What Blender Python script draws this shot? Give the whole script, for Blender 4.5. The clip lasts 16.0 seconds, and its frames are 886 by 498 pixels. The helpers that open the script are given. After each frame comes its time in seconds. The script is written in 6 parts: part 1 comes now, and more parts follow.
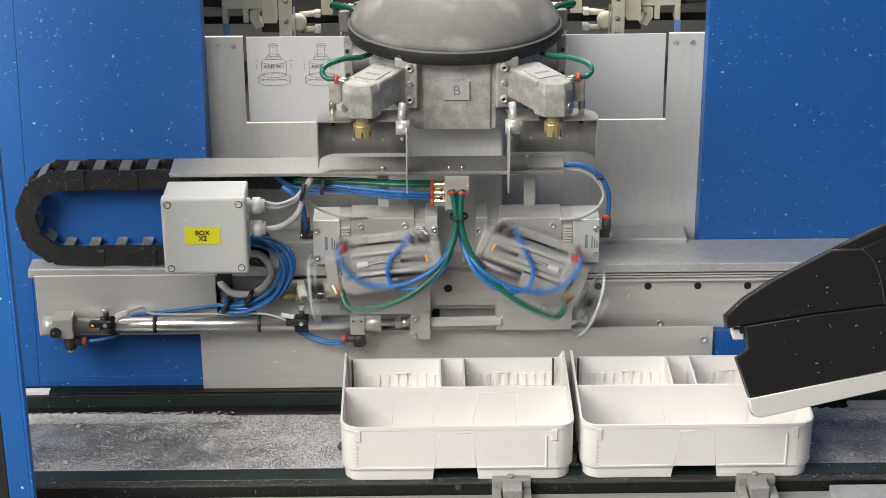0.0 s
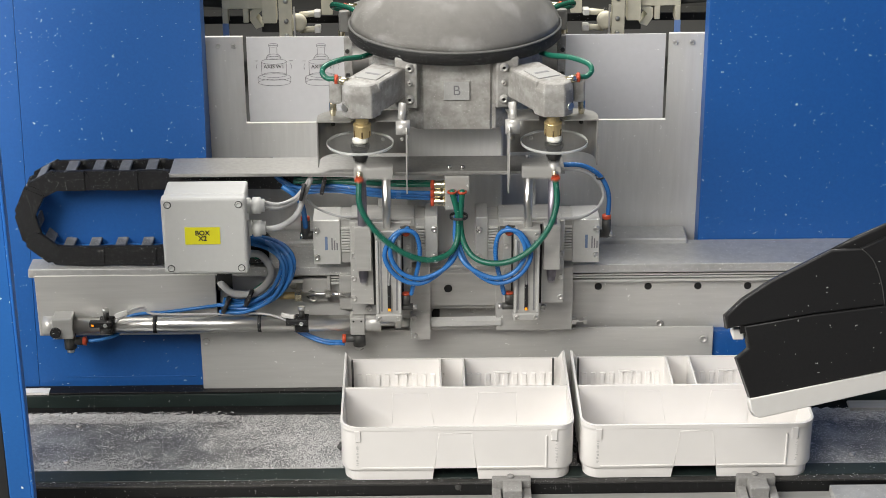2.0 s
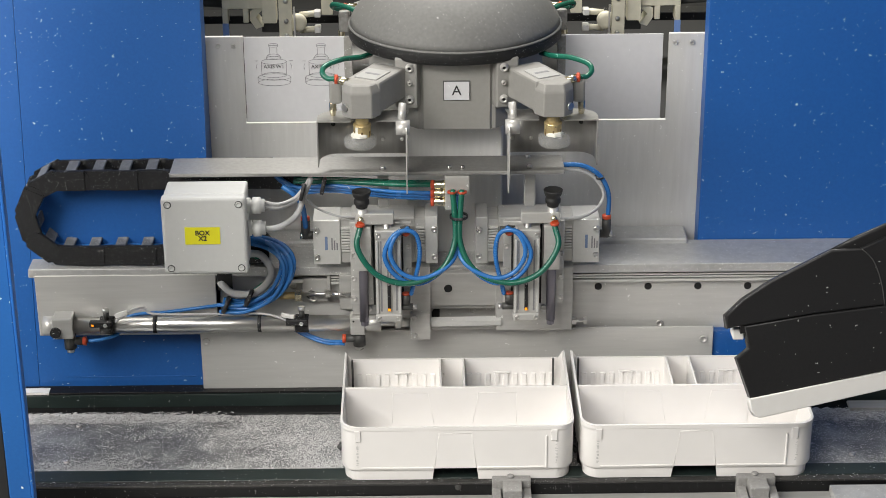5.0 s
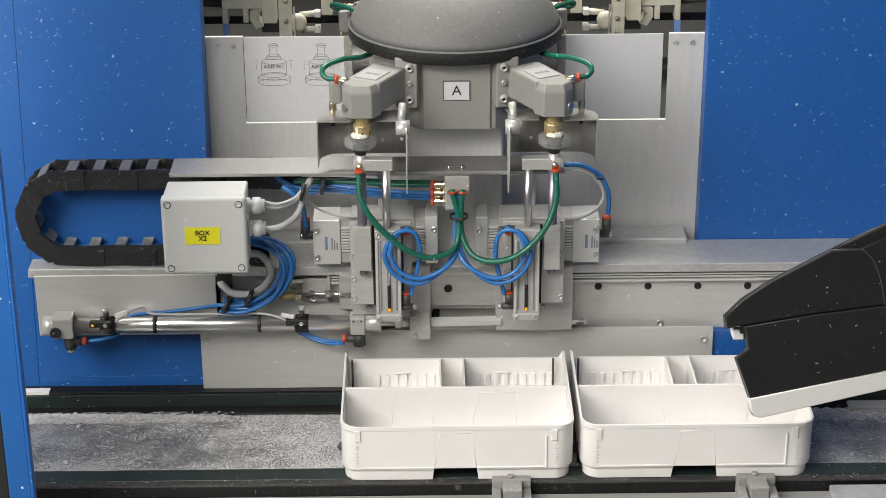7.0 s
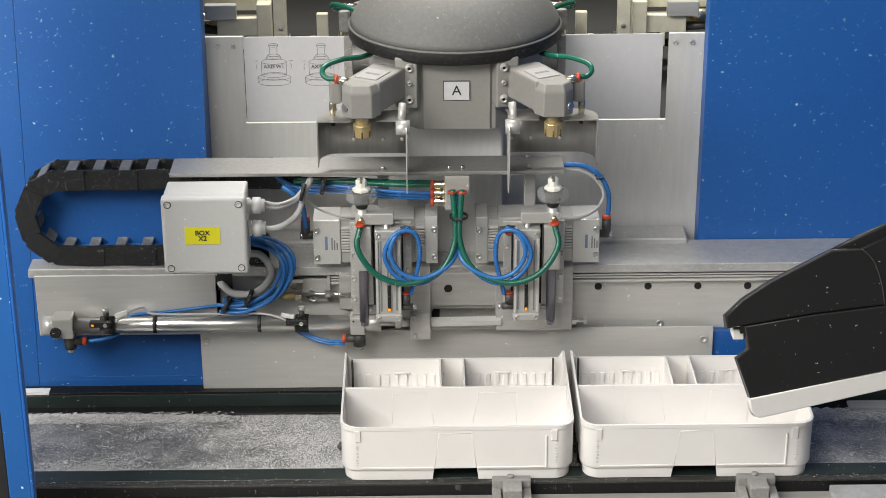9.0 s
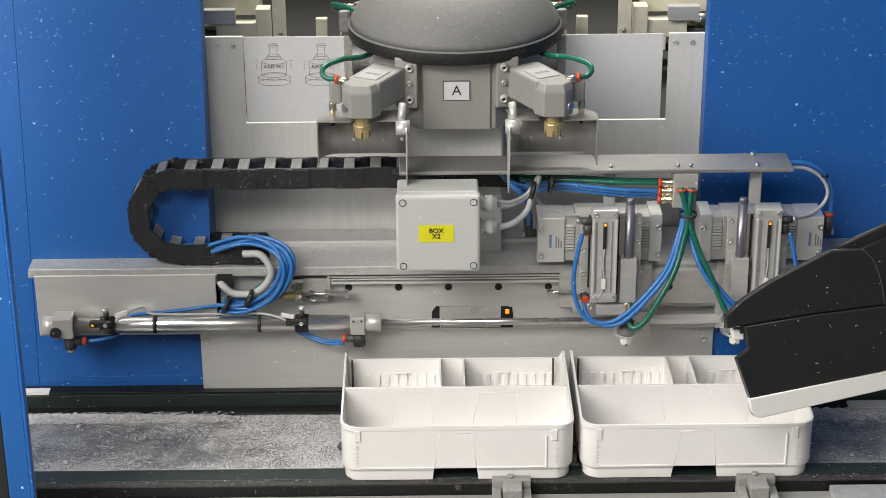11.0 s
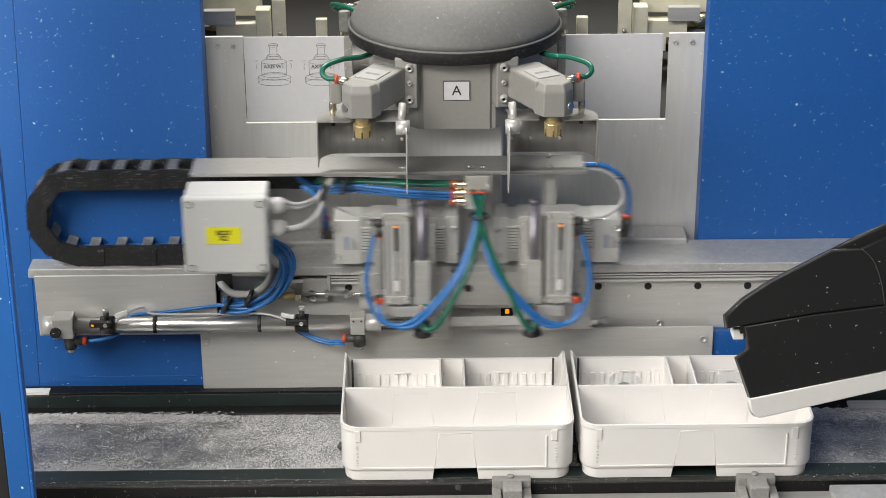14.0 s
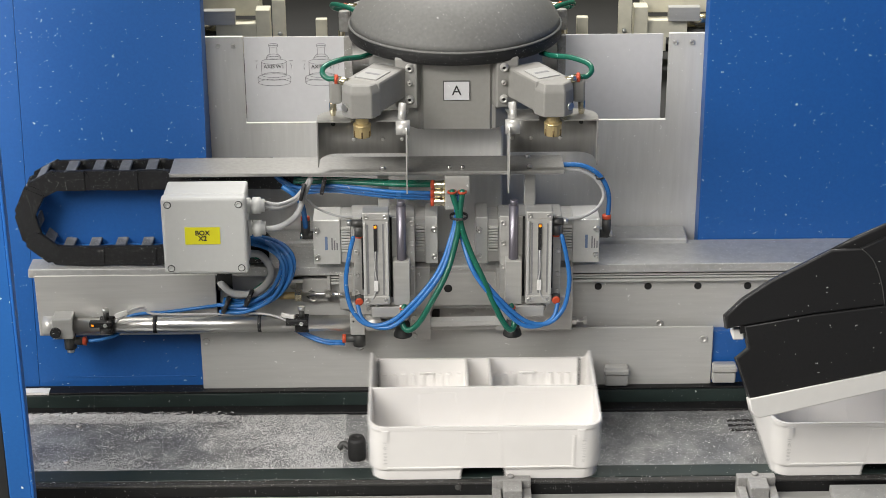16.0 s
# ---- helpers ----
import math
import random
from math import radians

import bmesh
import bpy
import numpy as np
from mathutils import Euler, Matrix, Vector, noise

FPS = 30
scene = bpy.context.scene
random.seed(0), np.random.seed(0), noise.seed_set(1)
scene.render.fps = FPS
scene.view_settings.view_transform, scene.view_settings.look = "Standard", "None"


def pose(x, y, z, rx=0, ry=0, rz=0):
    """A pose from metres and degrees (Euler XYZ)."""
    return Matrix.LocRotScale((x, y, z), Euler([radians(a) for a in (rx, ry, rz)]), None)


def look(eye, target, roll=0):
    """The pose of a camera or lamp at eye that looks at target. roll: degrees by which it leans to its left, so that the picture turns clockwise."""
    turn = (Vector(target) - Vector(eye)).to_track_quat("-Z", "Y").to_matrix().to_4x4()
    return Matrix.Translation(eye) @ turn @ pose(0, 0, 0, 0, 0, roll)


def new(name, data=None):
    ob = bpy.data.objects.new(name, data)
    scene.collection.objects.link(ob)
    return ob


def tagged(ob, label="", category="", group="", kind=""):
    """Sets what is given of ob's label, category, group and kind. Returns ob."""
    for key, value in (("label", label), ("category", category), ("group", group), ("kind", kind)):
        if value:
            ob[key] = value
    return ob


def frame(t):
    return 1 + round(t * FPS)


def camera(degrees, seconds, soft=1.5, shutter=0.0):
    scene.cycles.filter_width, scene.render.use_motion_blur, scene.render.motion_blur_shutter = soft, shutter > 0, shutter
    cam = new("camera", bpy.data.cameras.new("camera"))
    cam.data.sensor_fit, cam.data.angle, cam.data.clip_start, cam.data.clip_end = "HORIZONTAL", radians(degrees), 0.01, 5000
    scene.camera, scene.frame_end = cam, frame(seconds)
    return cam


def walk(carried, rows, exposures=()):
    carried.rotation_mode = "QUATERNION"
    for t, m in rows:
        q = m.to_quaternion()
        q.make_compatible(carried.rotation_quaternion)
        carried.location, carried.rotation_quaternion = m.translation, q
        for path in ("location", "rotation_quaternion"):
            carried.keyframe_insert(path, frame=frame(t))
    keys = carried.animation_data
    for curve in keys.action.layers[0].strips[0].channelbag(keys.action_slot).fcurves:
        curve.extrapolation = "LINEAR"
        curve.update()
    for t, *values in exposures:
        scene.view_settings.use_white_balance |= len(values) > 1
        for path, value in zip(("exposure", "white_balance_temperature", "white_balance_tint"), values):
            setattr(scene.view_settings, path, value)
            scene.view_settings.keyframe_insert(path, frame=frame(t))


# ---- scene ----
cam = camera(26.344, 16.0, soft=0.6, shutter=0.8)
walk(cam, [(0.0, look((-0.0219, -2.0889, 2.1084), (0.0000, 0.0000, 1.2000), -0.300)), (16.0, look((-0.0219, -2.0889, 2.1084), (0.0000, 0.0000, 1.2000), -0.300))], exposures=[(0.0, 0.0), (16.0, 0.0)])

# ---- light: a bright workshop; its area lamps are unseen and added ----
world = bpy.data.worlds.new("hall_air")
scene.world = world
world.use_nodes = True
world.node_tree.nodes["Background"].inputs[0].default_value = (0.95, 0.97, 1.0, 1)
world.node_tree.nodes["Background"].inputs[1].default_value = 0.50


def panel_lamp(name, at, target, sx, sy, watts, colour=(1.0, 0.965, 0.91)):
    li = bpy.data.lights.new(name, "AREA")
    li.shape, li.size, li.size_y, li.energy, li.color = "RECTANGLE", sx, sy, watts, colour
    ob = new(name, li)
    ob.matrix_world = look(at, target)
    return ob


# unseen lamp added at the left, so brightness falls off to the right
panel_lamp("added_side_lamp", (-1.25, -0.95, 2.10), (-0.30, 0, 1.1), 1.2, 0.8, 40)
# unseen lamp added high in front as general fill
panel_lamp("unseen_panel_lamp", (-0.9, -2.3, 3.2), (-0.2, 0, 1.1), 1.8, 0.8, 56)
# unseen lamp added above the rear to brighten the inner space
panel_lamp("unseen_panel_lamp", (0.0, 1.0, 3.3), (0, 0.5, 1.3), 1.6, 0.6, 75)

# ---- materials ----
MATS = {}


def mat(name, base, rough=0.5, metal=0.0, vary=0.12, scale=60.0, bump=0.05, dust=0.0, dust_scale=90.0, stretch=(1, 1, 1), spec=0.5, alpha=1.0, trans=0.0,
        coarse=6.0, dust_col=(0.85, 0.85, 0.83), coat=0.0, haze=0.0, haze_scale=40.0):
    if name in MATS:
        return MATS[name]
    m = bpy.data.materials.new(name)
    m.use_nodes = True
    nt = m.node_tree
    N, L = nt.nodes, nt.links
    b = N["Principled BSDF"]
    tc = N.new("ShaderNodeTexCoord")
    mp = N.new("ShaderNodeMapping")
    mp.inputs["Scale"].default_value = stretch
    L.new(tc.outputs["Object"], mp.inputs["Vector"])

    def noise_tex(s, detail=3.0, src=mp):
        n = N.new("ShaderNodeTexNoise")
        n.inputs["Scale"].default_value = s
        n.inputs["Detail"].default_value = detail
        L.new(src.outputs[0] if src is mp else tc.outputs["Object"], n.inputs["Vector"])
        return n
    n1, n2 = noise_tex(scale), noise_tex(coarse, 4.0, tc)
    add = N.new("ShaderNodeMath")
    add.operation = "ADD"
    L.new(n1.outputs["Fac"], add.inputs[0])
    L.new(n2.outputs["Fac"], add.inputs[1])
    rng = N.new("ShaderNodeMapRange")
    rng.inputs["From Min"].default_value, rng.inputs["From Max"].default_value = 0.6, 1.4
    rng.inputs["To Min"].default_value, rng.inputs["To Max"].default_value = 1 - vary, 1 + vary
    L.new(add.outputs[0], rng.inputs["Value"])
    mul = N.new("ShaderNodeMix")
    mul.data_type, mul.blend_type = "RGBA", "MULTIPLY"
    mul.inputs["Factor"].default_value = 1.0
    mul.inputs["A"].default_value = (*base, 1)
    L.new(rng.outputs[0], mul.inputs["B"])
    col = mul.outputs["Result"]
    rr = N.new("ShaderNodeMapRange")
    rr.inputs["To Min"].default_value, rr.inputs["To Max"].default_value = max(0.03, rough - 0.1), min(1, rough + 0.12)
    L.new(n2.outputs["Fac"], rr.inputs["Value"])
    L.new(rr.outputs[0], b.inputs["Roughness"])
    if haze > 0:
        hz = noise_tex(haze_scale, 5.0, tc)
        hr = N.new("ShaderNodeMapRange")
        hr.inputs["From Min"].default_value, hr.inputs["From Max"].default_value = 0.62 - 0.3 * haze, 0.75
        hr.inputs["To Max"].default_value = 0.25 + 0.5 * haze
        L.new(hz.outputs["Fac"], hr.inputs["Value"])
        hm = N.new("ShaderNodeMix")
        hm.data_type = "RGBA"
        hm.inputs["B"].default_value = (0.55, 0.55, 0.54, 1)
        L.new(hr.outputs[0], hm.inputs["Factor"])
        L.new(col, hm.inputs["A"])
        col = hm.outputs["Result"]
    if dust > 0:
        # chips: small flecks at two sizes, scattered unevenly, each object with its own scatter
        oi = N.new("ShaderNodeObjectInfo")
        mulr = N.new("ShaderNodeMath")
        mulr.operation = "MULTIPLY"
        mulr.inputs[1].default_value = 17.0
        L.new(oi.outputs["Random"], mulr.inputs[0])
        shift = N.new("ShaderNodeVectorMath")
        L.new(tc.outputs["Object"], shift.inputs[0])
        L.new(mulr.outputs[0], shift.inputs[1])
        wob = N.new("ShaderNodeTexNoise")
        wob.inputs["Scale"].default_value = dust_scale * 1.7
        L.new(shift.outputs[0], wob.inputs["Vector"])
        wm = N.new("ShaderNodeVectorMath")
        wm.operation = "MULTIPLY_ADD"
        wm.inputs[1].default_value = (1.3 / dust_scale,) * 3
        L.new(wob.outputs["Color"], wm.inputs[0])
        L.new(shift.outputs[0], wm.inputs[2])
        patch = N.new("ShaderNodeTexNoise")
        patch.inputs["Scale"].default_value = 7.0
        L.new(shift.outputs[0], patch.inputs["Vector"])
        dens = N.new("ShaderNodeMapRange")
        dens.inputs["From Min"].default_value, dens.inputs["From Max"].default_value = 0.3, 0.7
        dens.inputs["To Min"].default_value, dens.inputs["To Max"].default_value = 0.3 * dust, 1.7 * dust
        L.new(patch.outputs["Fac"], dens.inputs["Value"])
        outs = []
        for sc, rad in ((dust_scale, 0.16), (dust_scale * 3.1, 0.24)):
            vo = N.new("ShaderNodeTexVoronoi")
            vo.inputs["Scale"].default_value = sc
            L.new(wm.outputs[0], vo.inputs["Vector"])
            near = N.new("ShaderNodeMath")
            near.operation = "LESS_THAN"
            near.inputs[1].default_value = rad
            L.new(vo.outputs["Distance"], near.inputs[0])
            sp = N.new("ShaderNodeSeparateColor")
            L.new(vo.outputs["Color"], sp.inputs[0])
            few = N.new("ShaderNodeMath")
            few.operation = "LESS_THAN"
            L.new(sp.outputs[0], few.inputs[0])
            L.new(dens.outputs[0], few.inputs[1])
            both = N.new("ShaderNodeMath")
            both.operation = "MULTIPLY"
            L.new(near.outputs[0], both.inputs[0])
            L.new(few.outputs[0], both.inputs[1])
            outs.append(both)
        dr = N.new("ShaderNodeMath")
        dr.operation = "MAXIMUM"
        L.new(outs[0].outputs[0], dr.inputs[0])
        L.new(outs[1].outputs[0], dr.inputs[1])
        mx = N.new("ShaderNodeMix")
        mx.data_type = "RGBA"
        mx.inputs["B"].default_value = (*dust_col, 1)
        fade = N.new("ShaderNodeMath")
        fade.operation = "MULTIPLY"
        fade.inputs[1].default_value = 0.75
        L.new(dr.outputs[0], fade.inputs[0])
        L.new(fade.outputs[0], mx.inputs["Factor"])
        L.new(col, mx.inputs["A"])
        col = mx.outputs["Result"]
        if metal:
            inv = N.new("ShaderNodeMapRange")
            inv.inputs["To Min"].default_value, inv.inputs["To Max"].default_value = metal, 0.0
            L.new(dr.outputs[0], inv.inputs["Value"])
            L.new(inv.outputs[0], b.inputs["Metallic"])
    L.new(col, b.inputs["Base Color"])
    if not (dust > 0 and metal):
        b.inputs["Metallic"].default_value = metal
    b.inputs["Specular IOR Level"].default_value = spec
    b.inputs["Transmission Weight"].default_value = trans
    b.inputs["Alpha"].default_value = alpha
    b.inputs["Coat Weight"].default_value = coat
    if bump:
        bp = N.new("ShaderNodeBump")
        bp.inputs["Strength"].default_value = bump
        bp.inputs["Distance"].default_value = 0.002
        L.new(n1.outputs["Fac"], bp.inputs["Height"])
        L.new(bp.outputs[0], b.inputs["Normal"])
    MATS[name] = m
    return m


def glow(name, colour, power):
    m = bpy.data.materials.new(name)
    m.use_nodes = True
    b = m.node_tree.nodes["Principled BSDF"]
    b.inputs["Base Color"].default_value = (*colour, 1)
    b.inputs["Emission Color"].default_value = (*colour, 1)
    b.inputs["Emission Strength"].default_value = power
    return m


BLUE = mat("blue_paint", (0.011, 0.094, 0.335), 0.45, vary=0.10, scale=300, bump=0.03, dust=0.04, dust_scale=120, coarse=3)
BLUE_DK = mat("blue_paint_front", (0.012, 0.092, 0.31), 0.45, vary=0.1, scale=300, bump=0.03, dust=0.03, dust_scale=110)
ALU = mat("milled_aluminium", (0.49, 0.485, 0.465), 0.36, 0.38, vary=0.16, scale=140, stretch=(0.15, 1, 1), bump=0.02, dust=0.02, dust_scale=150)
CAPALU = mat("pale_cast_aluminium", (0.62, 0.62, 0.60), 0.34, 0.38, vary=0.05, scale=240, bump=0.02, dust=0.02, dust_scale=150)
SHEET = mat("stainless_sheet", (0.55, 0.545, 0.525), 0.38, 0.36, vary=0.08, scale=260, stretch=(0.08, 1, 1), bump=0.015, dust=0.03, dust_scale=130)
SHEET_V = mat("grey_back_sheet", (0.60, 0.595, 0.58), 0.5, 0.2, vary=0.08, scale=200, stretch=(1, 1, 0.1), bump=0.015, dust=0.03, dust_scale=130)
GUARD = mat("dull_guard_sheet", (0.34, 0.335, 0.32), 0.38, 0.6, vary=0.15, scale=200, stretch=(1, 1, 0.1), bump=0.02, haze=0.1)
DUSTY = mat("dusty_aluminium", (0.48, 0.48, 0.47), 0.45, 0.4, vary=0.15, scale=120, bump=0.05, dust=0.40, dust_scale=220, haze=0.3)
COVERP = mat("printed_cover_grey", (0.33, 0.33, 0.32), 0.5, vary=0.06, scale=120, bump=0.01)
CAST = mat("dusty_cast_grey", (0.27, 0.262, 0.245), 0.62, 0.1, vary=0.16, scale=240, bump=0.12, dust=0.06, dust_scale=380, haze=0.62, haze_scale=60)
CLEAN = mat("clean_grey_paint", (0.255, 0.25, 0.235), 0.55, 0.1, vary=0.06, scale=200, bump=0.03)
STEEL = mat("polished_steel", (0.70, 0.69, 0.67), 0.28, 1.0, vary=0.06, scale=90, stretch=(0.1, 1, 1), bump=0.01)
ROD = mat("dark_rod", (0.19, 0.18, 0.21), 0.3, 0.6, vary=0.1, scale=90, stretch=(1, 1, 0.1), bump=0.01)
BLACK = mat("black_plastic", (0.010, 0.010, 0.011), 0.55, vary=0.4, scale=320, bump=0.10, dust=0.15, dust_scale=240, haze=0.02)
NOSE = mat("black_housing", (0.010, 0.010, 0.011), 0.55, vary=0.25, scale=500, bump=0.05, dust=0.022, dust_scale=120, spec=0.4, coat=0.12)
RAIL_G = mat("dark_green_rail", (0.016, 0.026, 0.024), 0.4, vary=0.35, scale=90, bump=0.04, dust=0.03, dust_scale=150, stretch=(0.2, 1, 1))
RAIL_B = mat("black_rail", (0.006, 0.006, 0.0065), 0.5, vary=0.35, scale=90, bump=0.04, dust=0.03, dust_scale=330, spec=0.3)
EDGE = mat("chip_strewn_edge", (0.035, 0.034, 0.032), 0.6, vary=0.45, scale=90, bump=0.08, dust=0.16, dust_scale=480)
BED = mat("chip_covered_bed", (0.17, 0.175, 0.18), 0.36, 0.4, vary=0.4, scale=300, bump=0.10, dust=0.22, dust_scale=800, coarse=9, haze=0.62, haze_scale=24)
BOLT = mat("zinc_bolt", (0.55, 0.54, 0.52), 0.35, 0.6, vary=0.1, scale=90, bump=0.02)
BLOCK = mat("worn_block_metal", (0.36, 0.355, 0.345), 0.5, 0.4, vary=0.2, scale=220, bump=0.06, dust=0.08, dust_scale=420, haze=0.2)
CHAIN_BAR = mat("dusty_chain_bar", (0.16, 0.16, 0.16), 0.5, vary=0.3, scale=200, bump=0.1, dust=0.40, dust_scale=420, haze=0.35)
WHITE = mat("white_crate_plastic", (0.79, 0.77, 0.75), 0.42, vary=0.03, scale=30, bump=0.02, dust=0.0)
WHITE_L = mat("white_housing", (0.72, 0.71, 0.69), 0.5, vary=0.04, scale=60, bump=0.02)
PAPER = mat("white_panel_paint", (0.56, 0.56, 0.575), 0.5, vary=0.04, scale=120, bump=0.01, dust=0.01, dust_scale=120, coarse=3)
BOXG = mat("light_grey_box", (0.47, 0.475, 0.465), 0.5, vary=0.04, scale=150, bump=0.03, dust=0.015, dust_scale=200)
YEL = mat("yellow_label", (0.64, 0.60, 0.015), 0.5, vary=0.04, scale=60, bump=0.0)
INK = mat("black_ink", (0.02, 0.02, 0.02), 0.6, vary=0.05, scale=60, bump=0.0)
INK_G = mat("grey_ink", (0.20, 0.20, 0.21), 0.6, vary=0.05, scale=60, bump=0.0)
INK_B = mat("blue_ink", (0.16, 0.22, 0.36), 0.6, vary=0.05, scale=60, bump=0.0)
HOSE_B = mat("blue_hose", (0.028, 0.152, 0.43), 0.26, vary=0.22, scale=50, bump=0.0, dust=0.03, dust_scale=160)
HOSE_G = mat("green_hose", (0.010, 0.115, 0.075), 0.26, vary=0.30, scale=45, bump=0.0, dust=0.06, dust_scale=140, dust_col=(0.3, 0.55, 0.45))
CABLE = mat("grey_cable", (0.42, 0.42, 0.42), 0.45, vary=0.08, scale=60, bump=0.02)
ORANGE = mat("orange_ring", (0.46, 0.060, 0.020), 0.4, vary=0.1, scale=60, bump=0.0)
BRASS = mat("brass", (0.66, 0.52, 0.27), 0.38, 0.75, vary=0.1, scale=90, bump=0.02)
# dark brass tone that paints the shade inside the nozzle slots
DARKB = mat("slot_shade_brass", (0.16, 0.11, 0.05), 0.5, 0.6, vary=0.2, scale=200, bump=0.05)
NICKEL = mat("nickel_fitting", (0.74, 0.67, 0.50), 0.22, 1.0, vary=0.08, scale=90, bump=0.02)
DARKF = mat("dark_fitting", (0.05, 0.05, 0.048), 0.45, vary=0.2, scale=90, bump=0.04)
RUBBER = mat("black_rubber", (0.012, 0.012, 0.012), 0.6, vary=0.2, scale=90, bump=0.04)
# near-black for holes, gaps and the inner floor: shade put into the colour
HOLE = mat("hole_and_shade_black", (0.008, 0.008, 0.008), 0.7, vary=0.2, scale=90, bump=0.0)
CLEAR = mat("clear_plastic", (0.6, 0.61, 0.6), 0.08, vary=0.01, scale=60, bump=0.0, alpha=0.06)
CLEAR_RIM = mat("clear_plastic_rim", (0.80, 0.82, 0.80), 0.15, vary=0.02, scale=60, bump=0.0, alpha=0.38)
CLEAR_S = mat("clear_saucer", (0.66, 0.67, 0.66), 0.2, vary=0.03, scale=60, bump=0.0, alpha=0.20)
CAPW = mat("ivory_valve", (0.78, 0.77, 0.70), 0.4, vary=0.05, scale=60, bump=0.02)
CREAM = mat("cream_casting", (0.66, 0.63, 0.51), 0.5, 0.1, vary=0.15, scale=60, bump=0.05)
OLIVE = mat("olive_cabinet", (0.20, 0.20, 0.12), 0.6, vary=0.15, scale=20, bump=0.03)
CONC = mat("hall_concrete", (0.30, 0.30, 0.29), 0.7, vary=0.15, scale=8, bump=0.1)
HALL = mat("hall_white", (0.42, 0.42, 0.41), 0.7, vary=0.08, scale=4, bump=0.03)
CHIPS = mat("white_chips", (0.74, 0.74, 0.73), 0.5, vary=0.3, scale=90, bump=0.0)
DRIFT = mat("drifted_chips", (0.62, 0.62, 0.61), 0.6, vary=0.3, scale=500, bump=0.3)
nt = CHIPS.node_tree
geo, tone = nt.nodes.new("ShaderNodeNewGeometry"), nt.nodes.new("ShaderNodeMapRange")
tone.inputs["To Min"].default_value, tone.inputs["To Max"].default_value = 0.28, 0.80
nt.links.new(geo.outputs["Random Per Island"], tone.inputs["Value"])
nt.links.new(tone.outputs[0], nt.nodes["Principled BSDF"].inputs["Base Color"])
LED = glow("amber_led", (1.0, 0.30, 0.01), 1.0)
LED_R = glow("red_led", (1.0, 0.05, 0.01), 1.5)

# ---- mesh tools ----


def add_box(bm, p0, p1, bevel=0.0, segs=2):
    lo = [min(a, b) for a, b in zip(p0, p1)]
    hi = [max(a, b) for a, b in zip(p0, p1)]
    r = bmesh.ops.create_cube(bm, size=1.0)
    vs = r["verts"]
    for v in vs:
        v.co = Vector([lo[i] + (v.co[i] + 0.5) * (hi[i] - lo[i]) for i in range(3)])
    if bevel:
        es = list({e for v in vs for e in v.link_edges})
        bmesh.ops.bevel(bm, geom=es, offset=bevel, segments=segs, affect="EDGES", profile=0.5)
    return bm


def add_prism(bm, pts, y0, y1):
    """An outline of (x, z) pairs, pushed from y0 to y1."""
    a = [bm.verts.new((x, y0, z)) for x, z in pts]
    b = [bm.verts.new((x, y1, z)) for x, z in pts]
    n = len(pts)
    bm.faces.new(a)
    bm.faces.new(b[::-1])
    for i in range(n):
        bm.faces.new((a[i], b[i], b[(i + 1) % n], a[(i + 1) % n]))
    bmesh.ops.recalc_face_normals(bm, faces=bm.faces)
    return bm


def add_cyl(bm, p, q, r, r2=None, n=20, smooth=True):
    p, q = Vector(p), Vector(q)
    d = q - p
    m = Matrix.Translation((p + q) / 2) @ d.to_track_quat("Z", "Y").to_matrix().to_4x4()
    res = bmesh.ops.create_cone(bm, cap_ends=True, segments=n, radius1=r, radius2=r if r2 is None else r2, depth=d.length, matrix=m)
    if smooth:
        for f in {f for v in res["verts"] for f in v.link_faces}:
            f.smooth = len(f.verts) == 4
    return bm


def add_lathe(bm, profile, at=(0, 0, 0), n=32, axis="Z"):
    """Turns (radius, height) pairs about an axis."""
    rings = []
    for r, h in profile:
        ring = []
        for i in range(n):
            a = 2 * math.pi * i / n
            c = (r * math.cos(a), r * math.sin(a), h)
            if axis == "X":
                c = (h, c[0], c[1])
            elif axis == "Y":
                c = (c[0], h, c[1])
            ring.append(bm.verts.new(Vector(at) + Vector(c)))
        rings.append(ring)
    for a, b in zip(rings, rings[1:]):
        for i in range(n):
            f = bm.faces.new((a[i], a[(i + 1) % n], b[(i + 1) % n], b[i]))
            f.smooth = True
    if profile[0] != profile[-1]:
        bm.faces.new(rings[0][::-1])
        bm.faces.new(rings[-1])
    return bm


def spline(pts, n):
    """n + 1 even steps along a smooth line through pts."""
    P = [Vector(p) for p in pts]
    P = [2 * P[0] - P[1]] + P + [2 * P[-1] - P[-2]]
    fine = []
    for i in range(1, len(P) - 2):
        for k in range(12):
            t = k / 12
            a, b, c, d = P[i - 1:i + 3]
            fine.append(0.5 * ((2 * b) + (c - a) * t + (2 * a - 5 * b + 4 * c - d) * t * t + (3 * b - a - 3 * c + d) * t ** 3))
    fine.append(P[-2])
    cum = [0.0]
    for a, b in zip(fine, fine[1:]):
        cum.append(cum[-1] + (b - a).length)
    out, j = [], 0
    for k in range(n + 1):
        s = cum[-1] * k / n
        while j < len(cum) - 2 and cum[j + 1] < s:
            j += 1
        f = (s - cum[j]) / max(1e-9, cum[j + 1] - cum[j])
        out.append(fine[j].lerp(fine[j + 1], min(1, max(0, f))))
    return out


